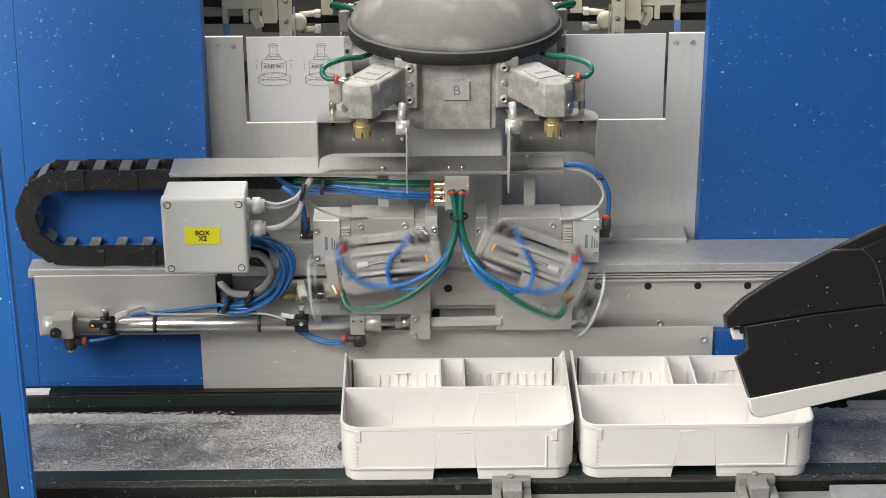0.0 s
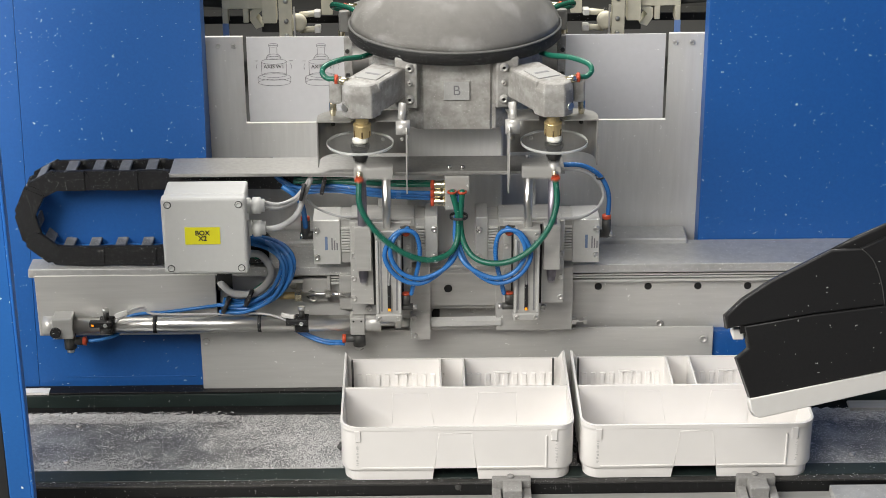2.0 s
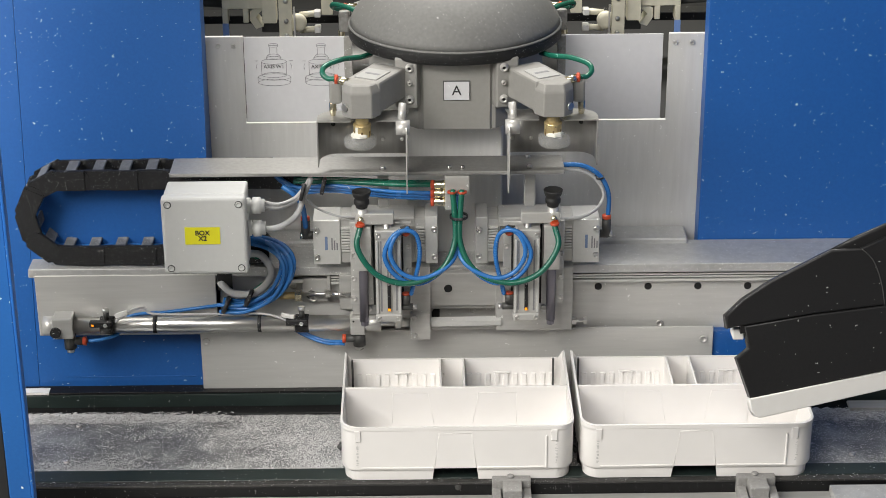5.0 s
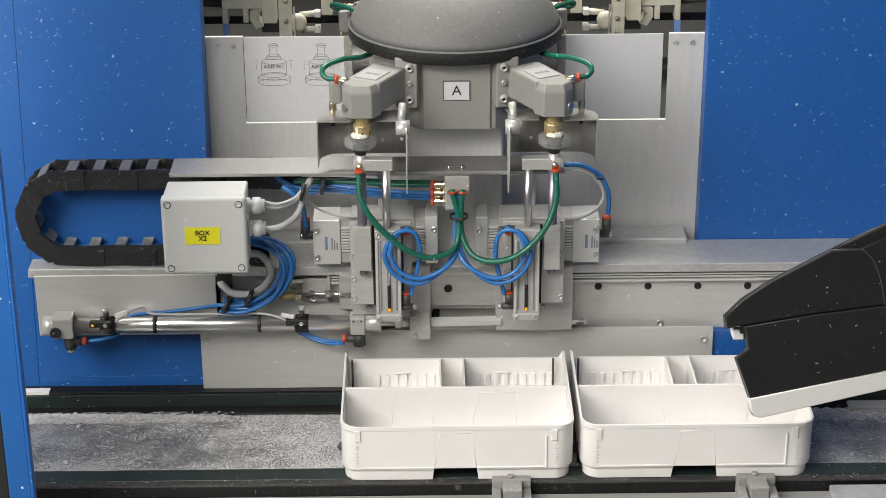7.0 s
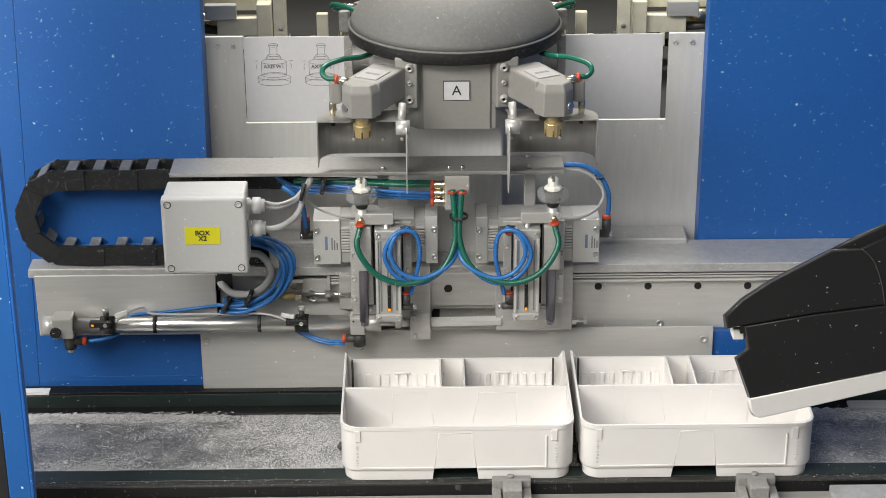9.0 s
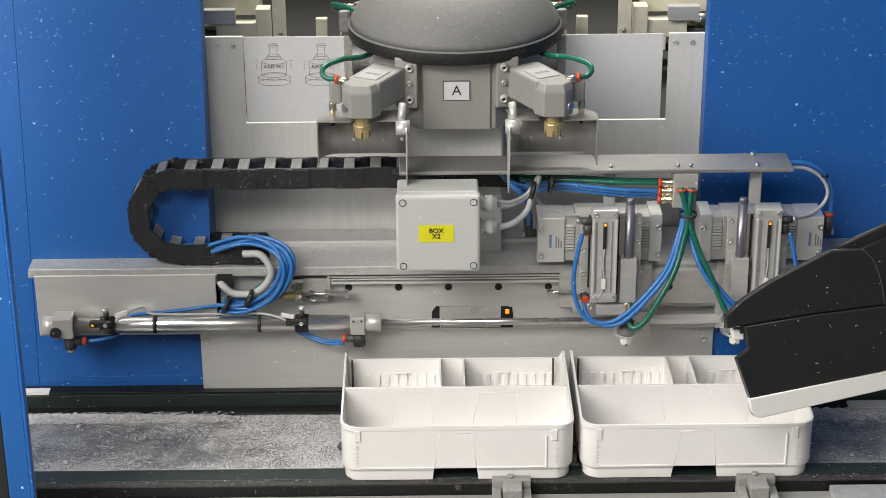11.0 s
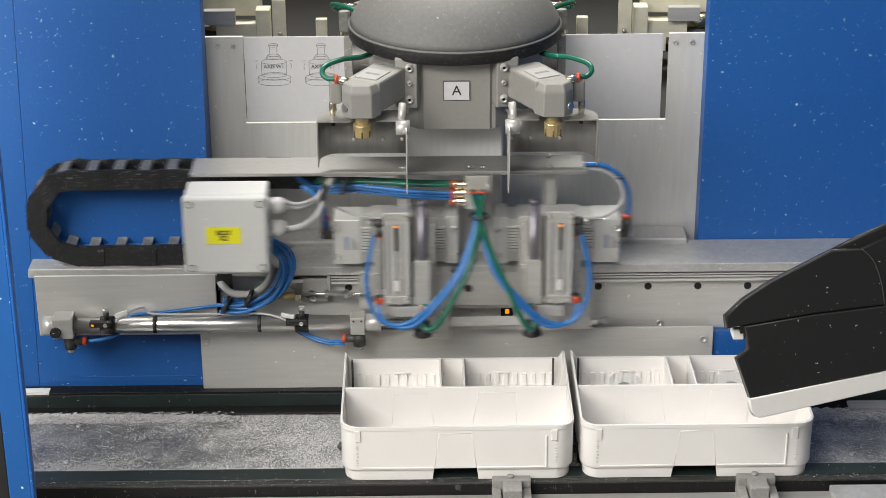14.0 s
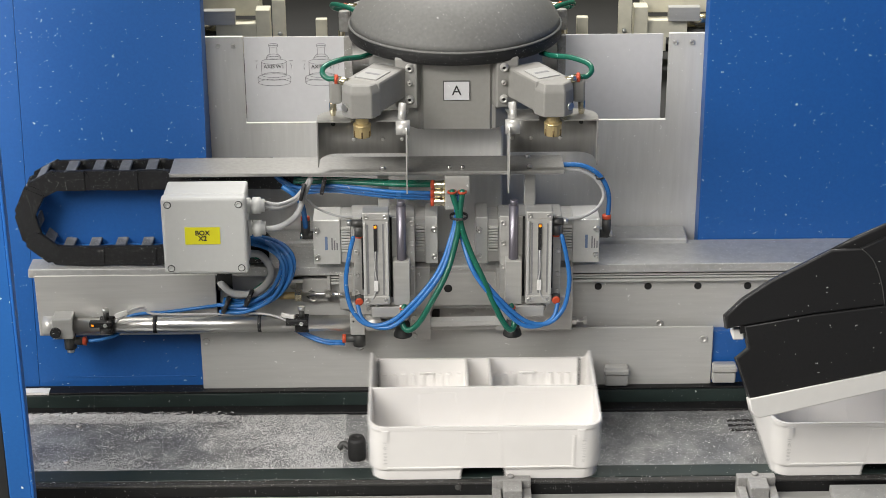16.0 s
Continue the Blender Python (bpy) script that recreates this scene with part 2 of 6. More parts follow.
def add_tube(bm, pts, r, steps=None, n=10):
    c = spline(pts, steps or max(8, 8 * (len(pts) - 1)))
    rings, up = [], Vector((0, 1, 0.01))
    for i, p in enumerate(c):
        d = (c[min(i + 1, len(c) - 1)] - c[max(i - 1, 0)]).normalized()
        u = (up - d * up.dot(d)).normalized()
        w = d.cross(u)
        up = u
        rings.append([bm.verts.new(p + r * (math.cos(2 * math.pi * k / n) * u + math.sin(2 * math.pi * k / n) * w)) for k in range(n)])
    for a, b in zip(rings, rings[1:]):
        for k in range(n):
            f = bm.faces.new((a[k], a[(k + 1) % n], b[(k + 1) % n], b[k]))
            f.smooth = True
    bm.faces.new(rings[0][::-1])
    bm.faces.new(rings[-1])
    return bm


def thing(name, loc, label, category, group="", kind=""):
    ob = new(name)
    ob.location = loc
    ob.empty_display_size = 0.02
    return tagged(ob, label, category, group, kind)


def spot(ob):
    """Where a thing or part has its origin, before anything moves."""
    p = Vector(ob.location)
    while ob.parent:
        ob = ob.parent
        p += Vector(ob.location)
    return p


def mesh_of(name, bm, material, origin=(0, 0, 0)):
    bmesh.ops.translate(bm, verts=bm.verts, vec=-Vector(origin))
    me = bpy.data.meshes.new(name)
    bm.to_mesh(me)
    bm.free()
    for m in (material if isinstance(material, (list, tuple)) else [material]):
        me.materials.append(m)
    return me


def part(name, bm, material, parent, label=""):
    """A mesh under a thing or a part; its vertices are given in the world."""
    ob = new(name, mesh_of(name, bm, material, spot(parent)))
    ob.parent = parent
    return tagged(ob, label)


def solid(name, bm, material, label, category="", kind="structure", group=""):
    """A thing of one mesh, its origin under its middle."""
    c = sum((v.co for v in bm.verts), Vector()) / len(bm.verts)
    c.z = min(v.co.z for v in bm.verts)
    ob = new(name, mesh_of(name, bm, material, c))
    ob.location = c
    return tagged(ob, label, category, group, kind)


def B():
    return bmesh.new()


def box(p0, p1, bevel=0.0008, segs=1):
    return add_box(B(), p0, p1, bevel, segs)


def slab(p0, p1, y1, bevel=0.0008):
    """A block whose front corners are p0 and p1 and whose back lies at y1."""
    return add_box(B(), (p0[0], p0[1], p0[2]), (p1[0], y1, p1[2]), bevel, 1)


def add_slab(bm, p0, p1, y1, bevel=0.0008):
    return add_box(bm, (p0[0], p0[1], p0[2]), (p1[0], y1, p1[2]), bevel, 1)


def xz(*pts):
    return [(p[0], p[2]) for p in pts]


def screw_bm(bm, p, r=0.004, h=0.003, hole=True):
    """A round socket screw that looks along -y."""
    prof = [(r, 0.0), (r, -h * 0.8), (r * 0.9, -h)]
    if hole:
        prof += [(r * 0.5, -h), (r * 0.45, -h * 0.3)]
    return add_lathe(bm, prof, p, 16, "Y")


def screw(p, parent, r=0.004, h=0.003, material=None):
    return part("screw", screw_bm(B(), p, r, h), material or BOLT, parent)


def bars(p0, p1, rows, material, parent, name="print", depth=0.0006):
    """Unreadable print: a few plain bars between two corners of a front face."""
    bm = B()
    for i in range(rows):
        z0 = p0[2] + (p1[2] - p0[2]) * (i + 0.2) / rows
        z1 = p0[2] + (p1[2] - p0[2]) * (i + 0.7) / rows
        x1 = p0[0] + (p1[0] - p0[0]) * (1.0 - 0.18 * ((i * 7) % 3))
        add_box(bm, (p0[0], p0[1], z0), (x1, p0[1] - depth, z1))
    return part(name, bm, material, parent)


def lettering(text, at, size, material, parent, rot=(90, 0, 0), name="lettering", bold=0.0):
    cu = bpy.data.curves.new(name, "FONT")
    cu.body, cu.size, cu.extrude, cu.align_x, cu.align_y, cu.space_line = text, size, 0.0003, "CENTER", "CENTER", 0.85
    cu.offset = bold
    tmp = bpy.data.objects.new(name, cu)
    me = bpy.data.meshes.new_from_object(tmp)
    bpy.data.objects.remove(tmp)
    me.transform(Matrix.Translation(Vector(at) - spot(parent)) @ pose(0, 0, 0, *rot))
    me.materials.append(material)
    ob = new(name, me)
    ob.parent = parent
    return ob


# ---- the setting ----
HX, HY = 3.5, 4.0
solid("floor", box((-HX, -HY, -0.05), (HX, 3.0, 0.0)), CONC, "grey concrete workshop floor", "floor")
solid("ceiling", box((-HX, -HY, 3.6), (HX, 3.0, 3.7)), HALL, "white workshop ceiling", "ceiling")
solid("wall_south", box((-HX, -HY - 0.1, 0), (HX, -HY, 3.6)), HALL, "plain light workshop wall", "wall")
solid("wall_west", box((-HX - 0.1, -HY, 0), (-HX, 3.0, 3.6)), HALL, "plain light workshop wall", "wall")
solid("wall_east", box((HX, -HY, 0), (HX + 0.1, 3.0, 3.6)), HALL, "plain light workshop wall", "wall")
solid("wall_north", box((-HX, 3.0, 0), (HX, 3.1, 3.6)), HALL, "plain light workshop wall", "wall")

# blue enclosure panels on both sides of the grey plate
SEAM_X = -0.5030
P_M = (-0.2838, 0.0750, 1.2016)
P_R = (0.3182, 0.0750, 1.1955)
Z_WALL = 0.955


def leaning_panel(bm, x0, x1):
    """A sheet that leans back from the rail to the top of the enclosure."""
    prof = [(0.0120, 1.0050), (0.0120, 1.0200), (0.0750, 1.5200), (0.0750, 1.7500), (0.1050, 1.7500), (0.1050, 1.0050)]
    va = [bm.verts.new((x0, v, w)) for v, w in prof]
    vb = [bm.verts.new((x1, v, w)) for v, w in prof]
    bm.faces.new(va), bm.faces.new(vb[::-1])
    for i in range(len(prof)):
        j = (i + 1) % len(prof)
        bm.faces.new((va[i], vb[i], vb[j], va[j]))
    bmesh.ops.recalc_face_normals(bm, faces=bm.faces)


bm = B()
leaning_panel(bm, -0.95, SEAM_X - 0.0003)
leaning_panel(bm, SEAM_X + 0.0003, P_M[0])
add_box(bm, (-0.4680, 0.0118, 1.0250), (-0.3080, 0.0140, 1.0262), 0.0002, 1)
add_box(bm, (P_M[0] + 0.0002, 0.0125, 1.0050), (-0.2780, 0.0600, 1.0950), 0.0004, 1)
blue_l = solid("wall_panel_west", bm, BLUE, "blue painted leaning enclosure panel speckled with white chips", "enclosure panel")
bm = B()
add_box(bm, (P_R[0], 0.075, Z_WALL), (1.0, 0.105, 1.75), 0.001, 1)
blue_r = solid("wall_panel_east", bm, BLUE, "blue painted enclosure panel speckled with white chips", "enclosure panel")
bm = B()
W0, W1, W2, W3 = (-0.2791, 0.1050, 1.4346), (-0.2393, 0.1050, 1.3246), (0.2759, 0.1050, 1.3198), (0.3163, 0.1050, 1.4294)
add_prism(bm, [(W0[0] - 0.02, 0.95), (W3[0] + 0.02, 0.95), (W3[0] + 0.02, W0[2]), (W2[0], W0[2]), (W2[0], W1[2]), (W1[0], W1[2]), (W1[0], W0[2]), (W0[0] - 0.02, W0[2])], 0.106, 0.112)
back_plate = solid("wall_back_plate", bm, SHEET_V, "grey brushed steel back plate with an opening", "wall plate")
for p in ((-0.2689, 0.1060, 1.4235), (-0.2505, 0.1060, 1.4234), (0.2832, 0.1060, 1.4237), (0.3038, 0.1060, 1.4235)):
    part("bolt", screw_bm(B(), p, 0.0030, 0.0025), BOLT, back_plate)

# guide beam, ledge and base plate
bm = B()
add_slab(bm, (-0.2778, 0.0620, 1.1843), (0.3041, 0.0620, 1.1615), 0.104, 0.002)
solid("guide_beam", bm, DUSTY, "grey aluminium beam strewn with white chips", "beam")
bm = B()
LG = (0.0108, 0.0000, 1.1753)
add_box(bm, (-0.5009, 0.0000, 1.1777), (-0.2800, 0.0365, LG[2] - 0.009), 0.0008, 1)
add_box(bm, (-0.2799, 0.0000, 1.1777), (0.75, 0.074, LG[2] - 0.009), 0.0008, 1)
ledge = solid("ledge", bm, DUSTY, "long grey aluminium ledge dusted with chips", "ledge")
bm = slab((-0.2724, 0.0160, 1.1636), (0.5997, 0.0160, 1.0753), 0.05)
base = solid("base_plate", bm, SHEET, "long grey machined base plate with bolt holes", "base plate")
for k in range(11):
    p = Vector((-0.1154, 0.0155, 1.1432)) + k * (Vector((0.3732, 0.0155, 1.1404)) - Vector((-0.1154, 0.0155, 1.1432))) / 8
    part("bolt_hole", add_lathe(B(), [(0.0045, 0.001), (0.0045, -0.0004), (0.0036, -0.0004), (0.0034, 0.0)], p, 20, "Y"), HOLE, base)
rail = thing("linear_rail", (-0.1369, 0.0100, 1.1566), "polished steel linear guide rail", "guide rail", kind="structure")
RX0, RX1 = (-0.1367, 0.0060, 1.1584)[0], 0.62
# near-black bars between the rails paint the shadow lines of the grooves
for name, za, zb, yy, m in (("upper_rail", (0.1482, 0.0060, 1.1626), (0.1482, 0.0060, 1.1603), 0.006, CAPALU), ("rail_groove", (0.1482, 0.0060, 1.1602), (0.1483, 0.0060, 1.1584), 0.011, HOLE),
                            ("middle_rail", (0.1483, 0.0060, 1.1584), (0.1483, 0.0060, 1.1565), 0.007, CAPALU), ("rail_groove", (0.1483, 0.0060, 1.1565), (0.1484, 0.0060, 1.1546), 0.011, HOLE),
                            ("lower_rail", (0.1484, 0.0060, 1.1546), (0.1484, 0.0060, 1.1516), 0.006, CAPALU)):
    part(name, box((RX0, yy, za[2]), (RX1, 0.0158, zb[2]), 0.0002), m, rail)
# window slot with the amber sensor in the base plate
part("slot", add_prism(B(), xz((-0.0143, 0.0155, 1.0877), (-0.0141, 0.0155, 1.1093), (-0.0085, 0.0155, 1.1169), (0.0804, 0.0155, 1.1159), (0.0860, 0.0155, 1.1082), (0.0862, 0.0155, 1.0866)), 0.0155, 0.0157), HOLE, base)
part("slot_plate", slab((-0.0044, 0.0148, 1.1164), (0.0708, 0.0148, 1.0879), 0.0154, 0), ALU, base)
part("indicator_housing", slab((0.0722, 0.0149, 1.1150), (0.0852, 0.0149, 1.0885), 0.0154, 0), HOLE, base)
part("indicator", slab((0.0762, 0.0143, 1.1122), (0.0812, 0.0143, 1.1062), 0.0150, 0.0006), LED, base, "small amber indicator lamp")
for p in ((-0.1823, 0.0158, 1.1453), (0.2671, 0.0158, 1.0907), (0.0359, 0.0145, 1.1123)):
    screw(p, base, 0.0045, 0.002)
cover = solid("trough_cover", slab((-0.4939, -0.0010, 1.1698), (-0.2753, -0.0010, 1.0893), 0.002), SHEET, "grey sheet metal cover under the cable chain", "cover")
low = solid("lower_plate", slab((-0.2983, 0.0020, 1.0919), (0.3323, 0.0020, 1.0075), 0.0055), SHEET, "plain grey sheet metal plate with corner screws", "cover plate")
for p in ((-0.2914, 0.0018, 1.0781), (0.3204, 0.0018, 1.0752)):
    screw(p, low, 0.005, 0.002)

solid("lower_panel_east", slab((0.3296, 0.0060, 1.0839), (0.6471, 0.0060, 0.9995), 0.03), BLUE, "blue painted lower panel behind the crates", "enclosure panel")

# bed with rails
ZR = 0.9943
ZB = ZR - 0.003
X0, X1 = -0.62, 0.85
bm = B()
y_face, y_lip, y_bed = (0.0102, -0.0069, 0.9905)[1], (0.0098, -0.0289, 0.9905)[1], (0.0075, -0.1640, 0.9905)[1]
y_lip2, y_edge = (0.0071, -0.1899, 0.9905)[1], (0.0069, -0.1975, 0.9905)[1]
rail_b = thing("back_rail", (0.1, y_face, ZR - 0.02), "dark green and black conveyor rail along the wall", "conveyor rail", kind="structure")
part("top_strip", box((X0, y_face, ZR + 0.0165), (X1, 0.0305, ZR + 0.0190), 0.0004), RAIL_B, rail_b)
part("face", box((X0, y_face - 0.0015, ZR - 0.01), (X1, y_face + 0.004, ZR + 0.0160), 0.0003), RAIL_G, rail_b)
part("lip", box((X0, y_lip, ZR - 0.012), (X1, y_face - 0.002, ZR), 0.0008), RAIL_B, rail_b)
part("end_strip", box(((-0.5193, 0.0060, 1.0120)[0], y_face - 0.0008, ZR + 0.0170), ((-0.4885, 0.0060, 1.0116)[0], 0.0055, ZR + 0.0200), 0), WHITE_L, rail_b, "short white strip end")
bed = solid("bed_sheet", box((X0, y_bed, ZB - 0.004), (X1, y_lip - 0.0005, ZB), 0.0), BED, "grey metal bed sheet strewn with white chips", "bed")
rail_f = thing("front_rail", (0.1, y_lip2, ZR - 0.05), "dark green and black conveyor rail at the bed's edge", "conveyor rail", kind="structure")
part("strip", box((X0, y_lip2, ZR - 0.01), (X1, y_bed - 0.0005, ZR), 0.0006), RAIL_G, rail_f)
part("edge", box((X0, y_edge - 0.0022, ZR - 0.0035), (X1, y_lip2 - 0.0003, ZR - 0.0008), 0.0006), EDGE, rail_f, "chip-strewn dark edge")
part("face", box((X0, y_edge - 0.002, ZR - 0.05), (X1, y_edge + 0.01, ZR - 0.0037), 0.0004), RAIL_B, rail_f)
apron = solid("front_apron", box((X0, y_edge - 0.06, ZR - 0.06), (X1, y_edge - 0.0025, ZR - 0.0165), 0.001), ALU, "grey aluminium apron before the bed", "apron")
solid("machine_base", box((X0, -0.19, 0.0), (X1, 0.11, ZR - 0.062), 0.002), BLUE_DK, "blue painted machine base", "machine base")
# blocks on the apron
for i, x in enumerate((0.0750, 0.3560)):
    b = thing("guide_block", (x, y_edge - 0.02, ZR - 0.02), "worn grey machined guide block on the apron", "guide block", "guide blocks on the apron")
    part("body", box((x - 0.0222, y_edge - 0.0105, ZR - 0.0165), (x + 0.0222, y_edge + 0.0010, ZR + 0.0068), 0.0015, 2), BLOCK, b)
    part("tongue", box((x - 0.0105, y_edge - 0.034, ZR - 0.012), (x + 0.0115, y_edge - 0.0100, ZR + 0.0066), 0.0015, 2), BLOCK, b)
    for sx in (-1, 1):
        part("cheek", box((x + sx * 0.0222, y_edge - 0.040, ZR - 0.0165), (x + sx * 0.0122, y_edge - 0.0108, ZR - 0.0030), 0.0015, 2), BLOCK, b)
    part("pin", add_lathe(B(), [(0.0042, 0.0), (0.0042, 0.0018), (0.003, 0.0026)], (x - 0.001, y_edge - 0.003, ZR + 0.0068), 14), BLOCK, b)
# blocks on the wall behind the crates
for p in ((0.2136, 0.0000, 1.0305), (0.3469, 0.0000, 1.0329)):
    b = thing("wall_block", (p[0], 0.0, p[2] - 0.015), "small grey stop block on the lower plate", "stop block", "stop blocks behind the crates")
    part("body", box((p[0] - 0.0145, -0.010, p[2] - 0.014), (p[0] + 0.0145, 0.0018, p[2] + 0.012), 0.0025, 2), ALU, b)
    part("lip", box((p[0] - 0.0155, -0.013, p[2] + 0.002), (p[0] + 0.0155, -0.004, p[2] + 0.009), 0.0015), ALU, b)
# rubber stops on the bed
for p in ((-0.1042, -0.1366, 0.9905), (0.1645, -0.1502, 0.9905)):
    b = thing("stop_post", (p[0], p[1], ZB), "black rubber stop post on the bed", "stop post", "stop posts on the bed")
    part("post", add_lathe(B(), [(0.010, 0), (0.0105, 0.004), (0.0105, 0.024), (0.009, 0.028), (0.004, 0.028), (0.0035, 0.026)], (p[0], p[1], ZB), 24), RUBBER, b)
    part("bracket", add_tube(B(), [(p[0] - 0.009, p[1] + 0.01, ZB + 0.008), (p[0] - 0.016, p[1] + 0.014, ZB + 0.012), (p[0] - 0.022, p[1] + 0.012, ZB + 0.006)], 0.0035), DARKF, b)

# ---- things that move ----
TRAVEL = 0.2665
CARR, PARTS_OF = [], {}


def clamp01(v):
    return max(0.0, min(1.0, v))


def table(rows):
    def f(t):
        if t <= rows[0][0]:
            return rows[0][1]
        for (a, u), (b, v) in zip(rows, rows[1:]):
            if t <= b:
                return u + (v - u) * (t - a) / (b - a)
        return rows[-1][1]
    return f


slide_at = table([(9.7, 0), (9.85, 0.05), (10.0, 0.16), (10.7, 0.9), (10.8, 0.98), (10.95, 1), (12.95, 1), (13.0, 0.995), (13.1, 0.94), (13.2, 0.86), (13.4, 0.66), (13.5, 0.57), (14.0, 0.09), (14.1, 0.012), (14.2, 0)])
swing_l = table([(0, 96), (0.1, 58), (0.2, 20), (0.3, 3), (0.38, 0), (9.1, 0), (9.2, 36), (9.3, 74), (9.4, 112), (9.5, 150), (9.6, 174), (9.7, 180), (16, 180)])
swing_r = table([(0, 112), (0.1, 76), (0.2, 40), (0.3, 14), (0.4, 0), (9.1, 0), (9.2, 36), (9.3, 74), (9.4, 112), (9.5, 150), (9.6, 174), (9.7, 180), (16, 180)])
EXT = 0.0665
reach_at = table([(0.5, 0), (0.6, 0.27), (0.7, 0.66), (0.8, 0.93), (0.9, 1), (1.88, 1), (2.0, 0.85), (2.1, 0.52), (2.2, 0.24), (2.3, 0.06), (2.4, 0),
                  (5.0, 0), (5.2, 0.5), (5.4, 1), (7.42, 1), (7.5, 0.93), (7.6, 0.72), (7.7, 0.5), (7.8, 0.28), (7.9, 0.1), (8.0, 0), (11.05, 0), (11.3, 0.66), (11.4, 0.98), (11.5, 1), (12.35, 1), (12.5, 0.5), (12.6, 0.18), (12.7, 0)])
turn_at = table([(3.62, 0), (3.7, 9), (3.8, 33), (3.9, 50), (4.0, 82), (4.1, 114), (4.2, 150), (4.3, 172), (4.4, 180), (16, 180)])
crate_r_at = table([(14.42, 0), (14.5, 0.0078), (15.0, 0.081), (15.5, 0.150), (16.0, 0.219)])
crate_l_at = table([(15.78, 0), (15.9, 0.0165), (16.0, 0.0315)])


def steps(*funcs):
    """The tenths of a second at which any of these changes, and both ends."""
    ts = [round(0.1 * i, 1) for i in range(161)]
    val = {t: tuple(f(t) for f in funcs) for t in ts}
    keep = []
    for i, t in enumerate(ts):
        near = [val[ts[j]] for j in (i - 1, i + 1) if 0 <= j < len(ts)]
        if i in (0, 160) or any(v != val[t] for v in near):
            keep.append(t)
    return keep


# ---- the carriage ----
carr = thing("gripper_carriage", (0.0106, 0.0000, 1.1103), "grey aluminium sliding carriage with a long top plate", "carriage")
tp0, tp1 = (-0.3174, -0.0400, 1.3149), (0.1417, -0.0400, 1.3153)
tp = (tp0[2] + tp1[2]) / 2
part("top_plate", box((tp0[0], -0.04, tp - 0.0045), (tp1[0], 0.012, tp), 0.0008), GUARD, carr)
for x in ((-0.0700, -0.0200, 1.2969)[0], (0.1024, -0.0200, 1.2952)[0]):
    part("post", box((x - 0.0065, -0.02, tp - 0.052), (x + 0.0065, -0.008, tp - 0.005), 0.0008), ALU, carr)
for p in ((-0.0703, -0.0300, 1.3128), (0.0074, -0.0300, 1.3135), (0.0226, -0.0300, 1.3133), (0.1009, -0.0300, 1.3133), (0.1009, 0.0060, 1.3137)):
    part("bolt", add_lathe(B(), [(0.0028, 0), (0.0028, 0.003), (0.0022, 0.0036)], (p[0], p[1], tp), 12), STEEL, carr)
part("left_plate", slab((-0.1097, -0.0220, 1.1864), (-0.0157, -0.0220, 1.1241), -0.008), ALU, carr)
part("right_plate", slab((0.0632, -0.0220, 1.1846), (0.1557, -0.0220, 1.1010), -0.008), ALU, carr)
part("bridge", slab((-0.0302, -0.0120, 1.1737), (0.0790, -0.0120, 1.1297), -0.002), ALU, carr)
part("slider", slab((-0.1257, -0.0060, 1.1690), (0.1564, -0.0060, 1.1230), 0.004), ALU, carr)
part("coupling_block", slab((-0.0402, -0.0300, 1.1282), (-0.0160, -0.0300, 1.0930), -0.006), ALU, carr)
part("hex_bar", add_cyl(B(), (-0.0151, -0.0200, 1.1125), (0.0692, -0.0200, 1.1131), 0.0065, n=6, smooth=False), CAPALU, carr)
part("stop_bar", slab((-0.0151, -0.0160, 1.1060), (0.1411, -0.0160, 1.0997), -0.006), ALU, carr)
part("stop_screw", add_cyl(add_cyl(add_cyl(B(), (0.1556, -0.0200, 1.1122), (0.1714, -0.0200, 1.1128), 0.0022), (0.1556, -0.0200, 1.1122), (0.1604, -0.0200, 1.1121), 0.005, n=6, smooth=False), (0.1700, -0.0200, 1.1128), (0.1734, -0.0200, 1.1127), 0.0052, n=6, smooth=False), STEEL, carr)
part("stop_screw", add_cyl(add_cyl(B(), (-0.1411, -0.0100, 1.1462), (-0.1111, -0.0100, 1.1459), 0.0025), (-0.1411, -0.0100, 1.1462), (-0.1364, -0.0100, 1.1461), 0.0045, n=6, smooth=False), STEEL, carr)
for p in ((-0.0892, -0.0222, 1.1655), (-0.0899, -0.0222, 1.1325), (0.1197, -0.0222, 1.1648), (0.1202, -0.0222, 1.1318), (-0.0357, -0.0302, 1.0994), (-0.0355, -0.0302, 1.1229)):
    screw(p, carr, 0.004, 0.0025)
part("bolt_hole", add_lathe(B(), [(0.005, 0.001), (0.005, -0.0003), (0.004, -0.0003)], (0.0058, -0.0122, 1.1532), 20, "Y"), HOLE, carr)
part("piston_rod", add_cyl(B(), ((-0.0719, -0.0200, 1.1124)[0] - 0.27, -0.02, (-0.0719, -0.0200, 1.1124)[2]), (-0.0390, -0.0200, 1.1120), 0.0042), STEEL, carr)
part("rod_nut", add_cyl(add_cyl(B(), (-0.0582, -0.0200, 1.1122), (-0.0520, -0.0200, 1.1121), 0.0085, n=6, smooth=False), (-0.0520, -0.0200, 1.1121), (-0.0404, -0.0200, 1.1120), 0.0055), STEEL, carr)
